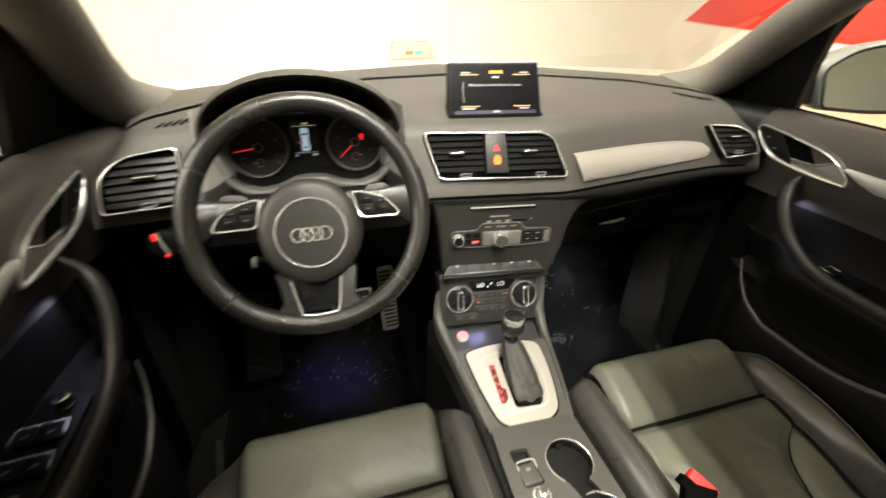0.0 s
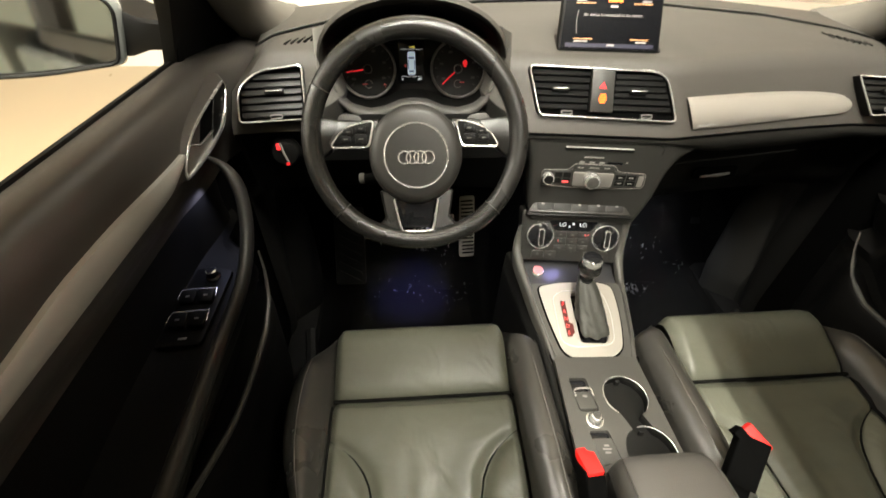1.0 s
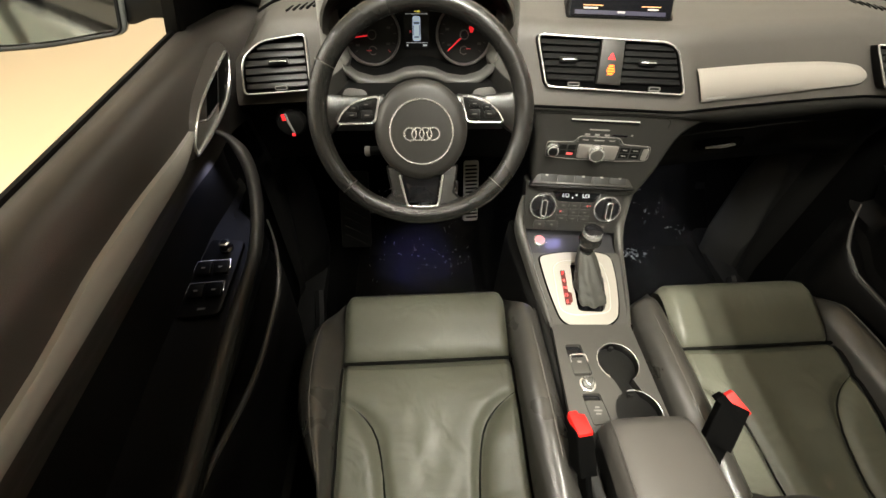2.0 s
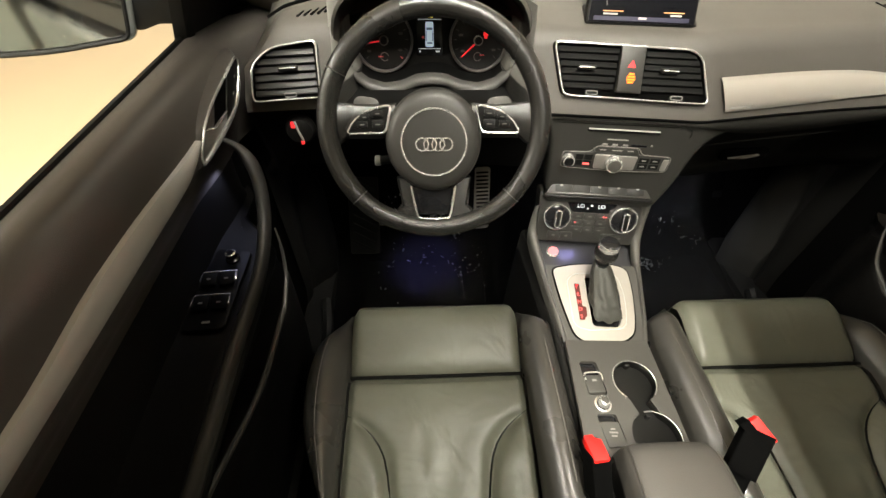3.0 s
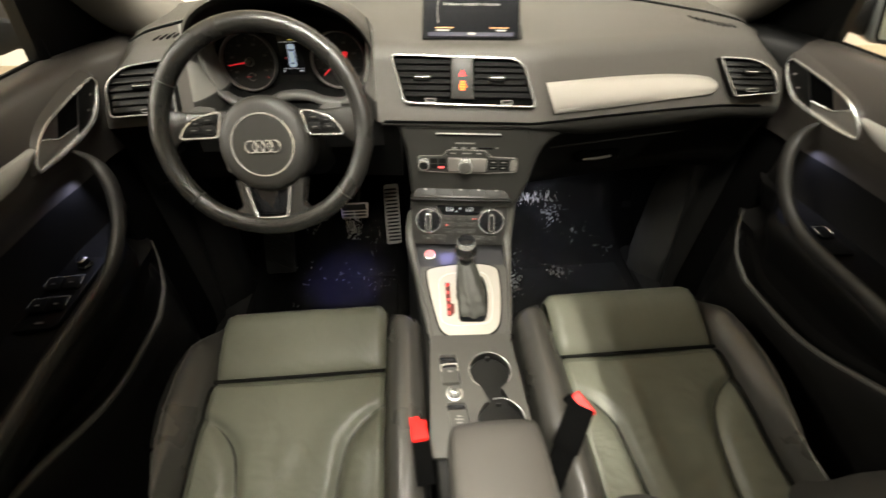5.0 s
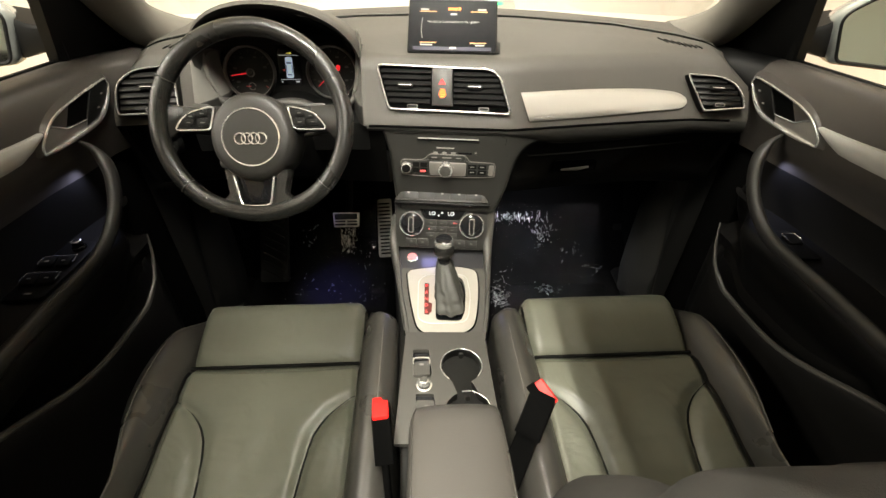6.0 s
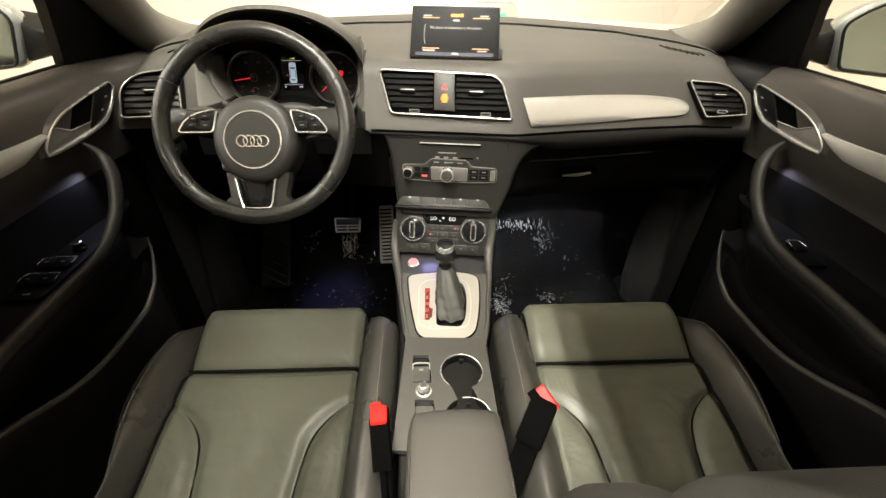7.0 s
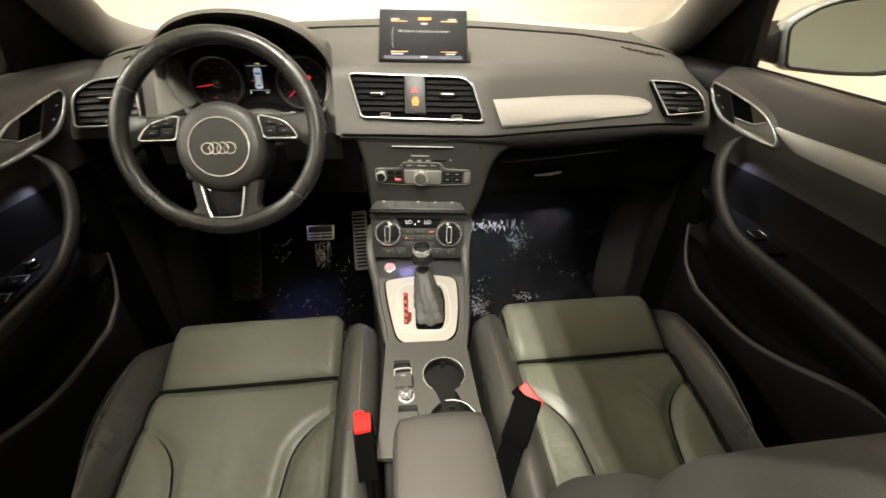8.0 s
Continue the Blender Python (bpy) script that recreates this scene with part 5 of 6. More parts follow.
def radio():
    t = thing("radio_unit", "dark radio and disc unit with silver control strip", "car radio", (0.01, 0.965, 0.56))
    bm = bmesh.new()  # one skin from the dash joint to the shelf, sweeping out to the glovebox
    xr = line([0.425, 0.433, 0.462, 0.492, 0.526, 0.553, 0.574, 0.588, 0.596, 0.602, 0.606, 0.620], [0.120, 0.127, 0.139, 0.150, 0.158, 0.166, 0.178, 0.196, 0.217, 0.245, 0.285, 0.330])
    xl = line([0.42, 0.46, 0.52, 0.564, 0.60, 0.62], [-0.103, -0.113, -0.117, -0.121, -0.130, -0.140])
    rows = []
    for z in list(np.linspace(0.6195, 0.585, 10)) + list(np.linspace(0.58, 0.425, 22)):
        a, b = xl(z), xr(z)
        dz = 0.070 * (z - 0.56)
        fy = lambda x: 0.958 - 0.123 * (min(x, 0.13) - 0.01) + max(0, YF(x) - YF(0.13)) * (x > 0.13) + dz
        row = [(a + 0.004, fy(a) + 0.06, z), (a, fy(a) + 0.010, z), (a + 0.003, fy(a) + 0.002, z)]
        row += [(x, fy(x), z) for x in np.linspace(a + 0.008, b - 0.008, 26)]
        row += [(b - 0.003, fy(b) + 0.0015, z - 0.0015), (b, fy(b) + 0.007, z - 0.004), (b, fy(b) + 0.020, z - 0.006), (b - 0.002, fy(b) + 0.08, z - 0.008)]
        rows.append(row)
    loft(bm, rows)
    part("fascia", bm, FASCIA, t, "dark grey satin fascia", sharp=60)
    bm = bmesh.new()
    tube(bm, on(RD, rounded([(-0.13, 0.048), (0.118, 0.050), (0.130, 0.042), (0.128, 0.030)], [0, 0.004, 0.010, 0.0], 4)[4:], 0.0042), 0.0009, 4)
    part("fascia_seam", bm, BLACK, t)
    bm = bmesh.new()
    box(bm, RD @ pose(0.002, 0.036, 0.0045), 0.136, 0.0035, 0.004)
    cd = part("disc_slot", bm, GLOSS, t, "disc slot")
    bar("slot_edge", RD, 0.002, 0.0392, 0.134, 0.0016, DULL, cd, 0.0062, 0.003)
    bar("radio_mark", RD, -0.004, 0.018, 0.040, 0.0028, PRINT, t, 0.0046)
    for u, w in ((-0.026, 0.010), (-0.006, 0.010), (0.014, 0.010)):
        bar("radio_key", RD, u, 0.007, w, 0.004, PRINT, t, 0.0046)
    bar("card_slot", RD, 0.040, 0.007, 0.03, 0.004, GLOSS, t, 0.0046)
    bar("radio_led", RD, 0.064, 0.009, 0.004, 0.004, PRINT, t, 0.0046)
    # raised control strip
    bm = bmesh.new()
    slab(bm, RD, rounded([(-0.103, -0.013), (-0.048, -0.011), (-0.044, -0.008), (0.044, -0.008), (0.050, -0.012), (0.107, -0.014), (0.108, -0.043), (0.046, -0.047), (-0.040, -0.047), (-0.101, -0.044)], 0.007), 0.008, 0.003)
    st = part("control_strip", bm, FASCIA, t, "dark control strip")
    bm = bmesh.new()
    flat_ring(bm, RD, rounded([(-0.105, -0.011), (-0.050, -0.009), (-0.041, 0.005), (0.042, 0.004), (0.050, -0.010), (0.109, -0.012), (0.110, -0.045), (0.046, -0.049), (-0.040, -0.049), (-0.103, -0.046)], 0.008), 0.0008, 0.0075, 6)
    part("strip_frame", bm, LEVER, st, "silver frame line")
    bm = bmesh.new()
    slab(bm, RD, rounded([(-0.040, -0.013), (0.044, -0.014), (0.043, -0.045), (-0.038, -0.045)], 0.004), 0.0115, 0.002, low=0.006)
    part("centre_plate", bm, LEVER, st, "silver centre plate")
    bm = bmesh.new()
    slab(bm, RD, rounded([(0.095, -0.017), (0.107, -0.017), (0.106, -0.042), (0.095, -0.043)], 0.004), 0.0105, 0.002, low=0.006)
    part("end_plate", bm, LEVER, st)
    bm = bmesh.new()
    slab(bm, RD, rounded([(-0.040, 0.003), (0.040, 0.002), (0.044, -0.009), (-0.044, -0.009)], 0.004), 0.0085, 0.002)
    up = part("upper_keys", bm, FASCIA, st)
    for u, w in ((-0.028, 0.012), (0.0, 0.02), (0.026, 0.012)):
        bar("key_mark", RD, u, -0.003, w, 0.0022, PRINT, up, 0.0088)
    for nm, u, v, r, h in (("control_knob", -0.002, -0.028, 0.0170, 0.020), ("volume_knob", -0.091, -0.027, 0.0125, 0.014)):
        bm = bmesh.new()
        lathe(bm, RD @ pose(u, v, 0.010), [(r, 0), (r, h * 0.6), (r * 0.93, h * 0.8), (r * 0.75, h * 0.85)], 26)
        kn = part(nm, bm, CHROME, st, "chrome ringed knob")
        bm = bmesh.new()
        lathe(bm, RD @ pose(u, v, 0.010), [(r * 0.76, h * 0.83), (r * 0.70, h * 0.95), (0, h)], 22)
        part("knob_cap", bm, GREY if nm == "control_knob" else BLACK, kn)
    for u in (-0.070, -0.052):
        for v in (-0.021, -0.034):
            bar("radio_button", RD, u, v, 0.015, 0.011, BLACK, st, 0.0084)
    bar("red_key", RD, -0.054, -0.036, 0.013, 0.0045, RED_DIM, st, 0.0092)
    for u in (0.058, 0.080):
        for v in (-0.022, -0.035):
            b_ = bar("radio_button", RD, u, v, 0.019, 0.011, BLACK, st, 0.0084)
            bar("key_mark", RD, u, v, 0.009, 0.0020, PRINT, b_, 0.0094)
    # row of switches below
    sm = pose(0.0, 0.958, 0.464, 42, 0, -6.5)
    bm = bmesh.new()
    slab(bm, sm, rounded([(-0.114, -0.022), (0.112, -0.022), (0.080, 0.028), (-0.082, 0.028)], [0.006, 0.006, 0.016, 0.016]), 0.006, 0.003, low=-0.03)
    sw = part("switch_shelf", bm, FASCIA, t, "dark grey sloping switch shelf")
    for k, u in enumerate((-0.080, -0.040, 0.0, 0.040, 0.080)):
        bm = bmesh.new()
        box(bm, sm @ pose(u * 0.94, 0.001, 0.0055), 0.0368, 0.034, 0.003, 0.0006)
        b_ = part("switch", bm, material("switch_plastic", (0.011, 0.0107, 0.010), 0.5, spec=0.2) if k == 0 else bpy.data.materials["switch_plastic"], sw)
        if k != 1:
            bar("switch_mark", sm, u, -0.002, 0.006, 0.004, PRINT, b_, 0.0074)
    bm = bmesh.new()
    box(bm, sm @ pose(0, -0.0245, -0.004), 0.228, 0.004, 0.014, 0.001)
    part("shelf_edge", bm, BLACK, sw)


radio()


LCD = material("climate_lcd", (0.80, 0.84, 0.90), 0.5, emit=0.35)
KEY_PRINT = material("faint_key_print", (0.075, 0.073, 0.070), 0.5)


def climate():
    t = thing("climate_panel", "black climate panel with two round silver ringed dials", "climate control", CL.translation)
    bm = bmesh.new()
    slab(bm, CL, rounded([(-0.118, 0.058), (0.116, 0.058), (0.110, -0.062), (-0.112, -0.062)], 0.010), 0.003, 0.002, low=-0.05)
    part("fascia", bm, material("climate_plastic", (0.020, 0.0195, 0.018), 0.42, grain=(1000, 0.0003), spec=0.35), t)
    for u in (-0.074, 0.074):
        bm = bmesh.new()
        lathe(bm, CL @ pose(u, 0, 0.003), [(0.031, 0), (0.031, 0.010), (0.029, 0.012), (0.0275, 0.010)], 36)
        ring = part("dial_ring", bm, CHROME, t, "chrome dial ring")
        bm = bmesh.new()
        lathe(bm, CL @ pose(u, 0, 0.003), [(0.0278, 0.009), (0.022, 0.012), (0, 0.013)], 30)
        part("dial", bm, GLOSS, ring, "gloss black dial")
        bm = bmesh.new()
        slab(bm, CL @ pose(u, 0, 0.012), rounded([(-0.0065, -0.020), (0.0065, -0.020), (0.0065, 0.020), (-0.0065, 0.020)], 0.005, 3), 0.014, 0.002)
        part("dial_grip", bm, BLACK, ring)
        bm = bmesh.new()
        flat_ring(bm, CL @ pose(u, 0, 0.026), rounded([(-0.0055, -0.019), (0.0055, -0.019), (0.0055, 0.019), (-0.0055, 0.019)], 0.004, 3), 0.0013)
        part("grip_edge", bm, CHROME, ring, "chrome grip edge")
    bm = bmesh.new()
    slab(bm, CL, rounded([(-0.058, 0.040), (0.060, 0.040), (0.044, 0.012), (-0.042, 0.012)], 0.008), 0.005, 0.001)
    ds = part("climate_display", bm, GLOSS, t, "black display")
    for u in (-0.024, 0.022):
        writing("LO", CL @ pose(u, 0.027, 0.0055), 0.0125, LCD, ds)
    bar("display_mark", CL, -0.008, 0.022, 0.003, 0.0024, LCD, ds, 0.0055)
    bar("display_mark", CL, 0.0, 0.029, 0.004, 0.0034, LCD, ds, 0.0055)
    for v in (0.003, -0.013, -0.029):
        for u in (-0.026, 0.0, 0.026):
            bm = bmesh.new()
            box(bm, CL @ pose(u, v, 0.0032), 0.0252, 0.0154, 0.004, 0.0006)
            b_ = part("climate_key", bm, FASCIA, t)
            bar("key_mark", CL, u, v, 0.007, 0.0022, KEY_PRINT, b_, 0.0060)
    for u, v, w in ((-0.031, -0.012, 0.003), (0.030, 0.004, 0.003), (0.036, 0.004, 0.0025)):
        bar("red_light", CL, u, v, w, w, RED_DIM, t, 0.0062)
    for u in (-0.075, -0.046, 0.046, 0.075):
        bm = bmesh.new()
        box(bm, CL @ pose(u, -0.046, 0.004), 0.027, 0.018, 0.004, 0.001)
        b_ = part("seat_heat_key", bm, FASCIA, t)
        bar("key_mark", CL, u, -0.046, 0.006, 0.004, KEY_PRINT, b_, 0.0066)


climate()


# ---- pop-up screen ----
def screen_unit():
    m = pose(0.026, 1.093, 0.800, 64, 0, -6)
    t = thing("screen", "black pop-up display showing an orange and white menu", "display", (0.026, 1.08, 0.75))
    bm = bmesh.new()
    slab(bm, m, rounded([(-0.098, -0.058), (0.098, -0.058), (0.094, 0.053), (-0.094, 0.053)], 0.006, 3), 0.010, 0.003, low=-0.010)
    part("case", bm, BLACK, t, "black screen case")
    bm = bmesh.new()
    slab(bm, m, rounded([(-0.094, -0.054), (0.094, -0.054), (0.090, 0.046), (-0.090, 0.046)], 0.003, 2), 0.0112, low=0.009)
    pn = part("panel", bm, PANEL, t, "black display panel")
    bm = bmesh.new()
    tube(bm, on(m, [(-0.093, 0.052), (0.093, 0.052)], 0.008), 0.0035, 8)
    part("top_edge", bm, DULL, t, "silver top edge")
    z = 0.0118
    DIMW = material("screen_grey_text", (0.26, 0.25, 0.24), 0.5, emit=0.10)
    OR = material("screen_orange", (0.62, 0.30, 0.12), 0.5, emit=0.28)
    bar("menu_line", m, -0.052, 0.026, 0.036, 0.0012, OR, pn, z)
    bar("menu_line", m, 0.056, 0.026, 0.036, 0.0012, OR, pn, z)
    bar("menu_line", m, -0.052, -0.036, 0.036, 0.0012, OR, pn, z)
    bar("menu_line", m, 0.056, -0.036, 0.036, 0.0012, OR, pn, z)
    bar("menu_word", m, -0.060, 0.0300, 0.018, 0.0028, DIMW, pn, z)
    bar("menu_word", m, 0.062, 0.0300, 0.018, 0.0028, DIMW, pn, z)
    bar("menu_word", m, -0.056, -0.0405, 0.026, 0.0028, DIMW, pn, z)
    bar("menu_word", m, 0.060, -0.0405, 0.020, 0.0028, DIMW, pn, z)
    bar("menu_title", m, 0.0, 0.031, 0.020, 0.005, ORANGE_GLOW, pn, z)
    bar("menu_title", m, 0.014, 0.0315, 0.005, 0.006, ORANGE_GLOW, pn, z)
    bar("menu_word", m, 0.002, 0.021, 0.014, 0.0035, DIMW, pn, z)
    bar("menu_word", m, 0.002, -0.0465, 0.014, 0.0032, DIMW, pn, z)
    bm = bmesh.new()
    tube(bm, on(m, [(-0.064 - 0.003 * math.cos(k), 0.013 - 0.020 * (k + 1.4) / 1.4) for k in np.linspace(-1.4, 1.4, 12)], z), 0.0007, 5)
    part("menu_arc", bm, PRINT, pn)
    writing("No device is connected to the system.", m @ pose(0.002, 0.006, z), 0.0072, DIMW, pn)
    bar("status_band", m, 0.0, -0.0475, 0.17, 0.007, material("screen_navy", (0.012, 0.012, 0.026), 0.4, emit=0.4), pn, z - 0.0006, 0.0006)
    # the flap in the dash it rises from
    bm = bmesh.new()
    slab(bm, pose(0.026, 1.075, 0.7535, 12, 0, -6), rounded([(-0.099, -0.010), (0.103, -0.012), (0.106, 0.05), (-0.099, 0.05)], 0.01), 0.0035, 0.001)
    part("flap", bm, BLACK, t)


screen_unit()


# ---- instrument cluster and its hood ----
RIM_GREY = material("cluster_rim_plastic", (0.058, 0.0565, 0.0535), 0.45, grain=(1000, 0.0003), tone=0.06)
DULL_GREY = material("cluster_grey_plastic", (0.12, 0.116, 0.107), 0.45, grain=(1000, 0.0003), tone=0.06)


LCD_WHITE = material("cluster_display_white", (0.75, 0.78, 0.82), 0.5, emit=0.4)


def cluster():
    t = thing("instrument_cluster", "instrument cluster with two round gauges and a lit display", "instruments", (-0.355, 1.15, 0.64))
    X0 = -0.354
    # hood: an arch from the front lip back to the deck
    bm = bmesh.new()
    rows = []
    for y, top, base, hw in ((1.27, 0.800, 0.72, 0.150), (1.20, 0.822, 0.715, 0.166), (1.12, 0.842, 0.705, 0.178), (1.05, 0.853, 0.70, 0.184), (1.005, 0.857, 0.695, 0.186), (0.998, 0.851, 0.695, 0.181), (1.005, 0.842, 0.70, 0.174), (1.06, 0.836, 0.70, 0.168), (1.15, 0.815, 0.70, 0.160)):
        row = []
        for a in np.linspace(0, math.pi, 30):
            back = 0.075 * (1 - math.sin(a)) if y < 1.2 else 0
            row.append((X0 - hw * math.cos(a), y + back, base + (top - base) * math.sin(a) ** 0.75))
        rows.append(row)
    loft(bm, rows)
    part("hood", bm, DASH, t, "grey soft plastic hood", sharp=70)
    bm = bmesh.new()
    rows = []
    for y, top, hw in ((1.003, 0.842, 0.174), (1.06, 0.832, 0.166), (1.15, 0.80, 0.156), (1.175, 0.77, 0.15)):
        rows.append([(X0 - hw * math.cos(a), y + (0.075 * (1 - math.sin(a)) if y < 1.1 else 0), 0.690 + (top - 0.692) * math.sin(a) ** 0.75) for a in np.linspace(0.36, math.pi - 0.36, 30)])
    loft(bm, rows)
    part("hood_lining", bm, BLACK, t, "black hood lining", sharp=70)
    G = pose(-0.355, 1.160, 0.690, 74, 0, 0)
    bm = bmesh.new()
    slab(bm, G, rounded([(-0.165, -0.075), (0.165, -0.075), (0.165, 0.09), (-0.165, 0.09)], 0.05, 6), 0.002, low=-0.02)
    part("dial_board", bm, BLACK, t)
    red_needle = material("red_needle", (0.9, 0.03, 0.04), 0.5, emit=0.6)
    for u, ang, nt_, ctr in ((-0.096, 188, "tachometer", 0), (0.097, 222, "speedometer", 0)):
        gm = G @ pose(u, 0.0, 0.002)
        bm = bmesh.new()
        lathe(bm, gm, [(0.0600, 0), (0.0600, 0.014), (0.0580, 0.017), (0.0560, 0.015), (0.0550, 0.004)], 48)
        ring = part("gauge_ring", bm, LEVER, t, "silver gauge ring")
        bm = bmesh.new()
        lathe(bm, gm, [(0.055, 0.003), (0.03, 0.0025), (0, 0.0025)], 40)
        dial = part("gauge_face", bm, material("gauge_black", (0.004, 0.004, 0.004), 0.5), ring, "black dial face")
        for k in range(13):
            a = radians(222 - 264 * k / 12)
            bm = bmesh.new()
            box(bm, gm @ pose(0.047 * math.cos(a), 0.047 * math.sin(a), 0.0035, 0, 0, math.degrees(a)), 0.006, 0.0013, 0.0008)
            part("tick", bm, RED_DIM if (u < 0 and k > 11) else KEY_PRINT, dial)
        for k in range(6):
            a = radians(212 - 48 * k)
            bar("dial_mark", gm, 0.037 * math.cos(a), 0.037 * math.sin(a), 0.008, 0.0045, KEY_PRINT, dial, 0.0035)
        bm = bmesh.new()
        c = Vector((0, 0, 0.007))
        a = radians(ang)
        tube(bm, [gm @ (c + Vector((0.010 * math.cos(a), 0.010 * math.sin(a), 0))), gm @ (c + Vector((0.046 * math.cos(a), 0.046 * math.sin(a), 0)))], [0.0016, 0.0010], 6)
        part("needle", bm, red_needle, ring, "red needle")
        bm = bmesh.new()
        lathe(bm, gm, [(0.0095, 0.003), (0.0095, 0.008), (0.008, 0.009), (0.007, 0.0085), (0, 0.0085)], 20)
        part("needle_hub", bm, PRINT, ring)
        bm = bmesh.new()
        lathe(bm, gm, [(0.0075, 0.0086), (0.006, 0.0105), (0, 0.0108)], 18)
        part("hub_cap", bm, GLOSS, ring)
        # small gauge below
        bm = bmesh.new()
        tube(bm, on(gm, [(0.008 * math.cos(k), -0.030 + 0.008 * math.sin(k)) for k in np.linspace(0.2, 5.6, 14)], 0.0042), 0.0008, 5)
        part("small_gauge", bm, PRINT, ring)
        bar("small_needle", gm, -0.008 if u < 0 else 0.009, -0.030 if u < 0 else -0.027, 0.010, 0.0018, RED_DIM, ring, 0.0046)
    bar("warning_light", G, 0.112, 0.010, 0.006, 0.012, RED_GLOW, t, 0.008)
    bm = bmesh.new()
    lathe(bm, G @ pose(0.112, 0.012, 0.006), [(0.005, 0), (0.005, 0.003), (0, 0.003)], 12)
    part("warning_lamp", bm, RED_GLOW, t, "red warning light")
    # centre display
    dm = G @ pose(-0.003, 0.012, 0.004)
    bm = bmesh.new()
    slab(bm, dm, rounded([(-0.027, -0.040), (0.027, -0.040), (0.027, 0.044), (-0.027, 0.044)], 0.004), 0.003, 0.001)
    dp = part("info_display", bm, GLOSS, t, "small lit information display")
    bm = bmesh.new()
    slab(bm, dm, rounded([(-0.0085, -0.024), (0.0085, -0.024), (0.0080, 0.022), (-0.0080, 0.022)], 0.005), 0.0040, low=0.0032)
    part("car_symbol", bm, BLUE_GLOW, dp, "pale blue car symbol")
    SYM = material("symbol_grey", (0.16, 0.22, 0.28), 0.5, emit=0.15)
    for v, w, h in ((0.0095, 0.012, 0.0045), (-0.0165, 0.010, 0.0030)):
        bar("symbol_window", dm, 0, v, w, h, SYM, dp, 0.0044, r=0.0003)
    for u in (-0.0066, 0.0066):
        bar("symbol_window", dm, u, -0.004, 0.0016, 0.018, SYM, dp, 0.0044)
    bar("open_door_mark", dm, -0.013, -0.006, 0.004, 0.004, RED_DIM, dp, 0.0038)
    bar("display_line", dm, 0, 0.0260, 0.046, 0.0008, LCD_WHITE, dp, 0.0038)
    bar("display_line", dm, 0, -0.027, 0.046, 0.0008, LCD_WHITE, dp, 0.0038)
    bar("display_word", dm, 0.001, 0.0305, 0.010, 0.0016, YELLOW_GLOW, dp, 0.0038)
    bar("display_word", dm, 0.005, 0.0305, 0.005, 0.0040, YELLOW_GLOW, dp, 0.0040)
    bar("display_word", dm, -0.020, -0.032, 0.003, 0.0035, LCD_WHITE, dp, 0.0038)
    bar("display_word", dm, 0.017, -0.032, 0.008, 0.0032, LCD_WHITE, dp, 0.0038)
    # grey lower rim, following both gauges
    bm = bmesh.new()
    low = line([-0.185, -0.16, -0.13, -0.095, -0.06, -0.03, 0, 0.03, 0.06, 0.095, 0.13, 0.16, 0.185], [0.030, -0.015, -0.045, -0.056, -0.050, -0.036, -0.033, -0.036, -0.050, -0.056, -0.045, -0.015, 0.030])
    rows, bowl = [], []
    for u in np.linspace(-0.178, 0.178, 50):
        v = low(u)
        p = G @ Vector((u, v - 0.006, 0.010))
        ry = 1.085
        bowl.append([p, (p.x, 1.125, p.z - 0.005), (p.x, 1.108, p.z - 0.008)])
        rows.append([(p.x, 1.108, p.z - 0.008), (p.x, ry, p.z - 0.006), (p.x, ry - 0.006, p.z - 0.010), (p.x, ry - 0.007, p.z - 0.018), (p.x, ry - 0.002, p.z - 0.024), (p.x, 1.10, p.z - 0.03)])
    loft(bm, rows)
    part("lower_rim", bm, RIM_GREY, t, "grey curved lower rim", sharp=60)
    bm = bmesh.new()
    loft(bm, bowl)
    part("gauge_bowl", bm, BLACK, t, "black gauge bowl", sharp=60)
    # cheeks: the dash face sweeping in to the gauge bowl on both sides
    wide = line([0.622, 0.655, 0.668, 0.680, 0.695, 0.715, 0.740, 0.785], [0.150, 0.152, 0.157, 0.162, 0.166, 0.169, 0.171, 0.174])
    for s, xe in ((-1, -0.540), (1, -0.170)):
        for z0, z1, mat, name in ((0.657, 0.785, DULL_GREY, "cheek"), (0.622, 0.657, FASCIA, "lower_cheek")):
            bm = bmesh.new()
            rows = []
            for z in np.linspace(z0, z1, 16):
                xi, yo = X0 + s * wide(z), face_y(xe, min(z, 0.745)) + 0.5 * max(0, z - 0.745)
                yi = 1.087 + 0.25 * max(0, z - 0.70)
                row = []
                for q in np.linspace(0, 1, 12):
                    row.append((xe + (xi - xe) * q, yo + (yi - yo) * (0.25 * q + 0.75 * q ** 2), z))
                row += [(xi - s * 0.004, yi + 0.004, z), (xi - s * 0.008, yi + 0.02, z), (xi - s * 0.010, yi + 0.06, z)]
                rows.append(row)
            loft(bm, rows)
            part(name, bm, mat, t, "grey side cheek" if mat is DULL_GREY else "dark lower cheek", sharp=60)
        bm = bmesh.new()  # raised lip where the cheek meets the gauge bowl
        tube(bm, [(X0 + s * (wide(z) - 0.002), 1.084 + 0.25 * max(0, z - 0.70), z) for z in np.linspace(0.668, 0.770, 14)], [0.0065 - 0.003 * abs(k - 6.5) / 6.5 for k in range(14)], 10, flat=0.7, up=(0, 1, 0))
        part("cheek_lip", bm, DULL_GREY, t, "pale grey inner lip")
    bm = bmesh.new()  # dark shelf under the rim
    loft(bm, [[(x, 1.10, 0.625), (x, 1.06, 0.622), (x, 1.0, 0.622), (x, 1.0, 0.56)] for x in np.linspace(-0.545, -0.165, 6)])
    part("shelf", bm, BLACK, t)


cluster()
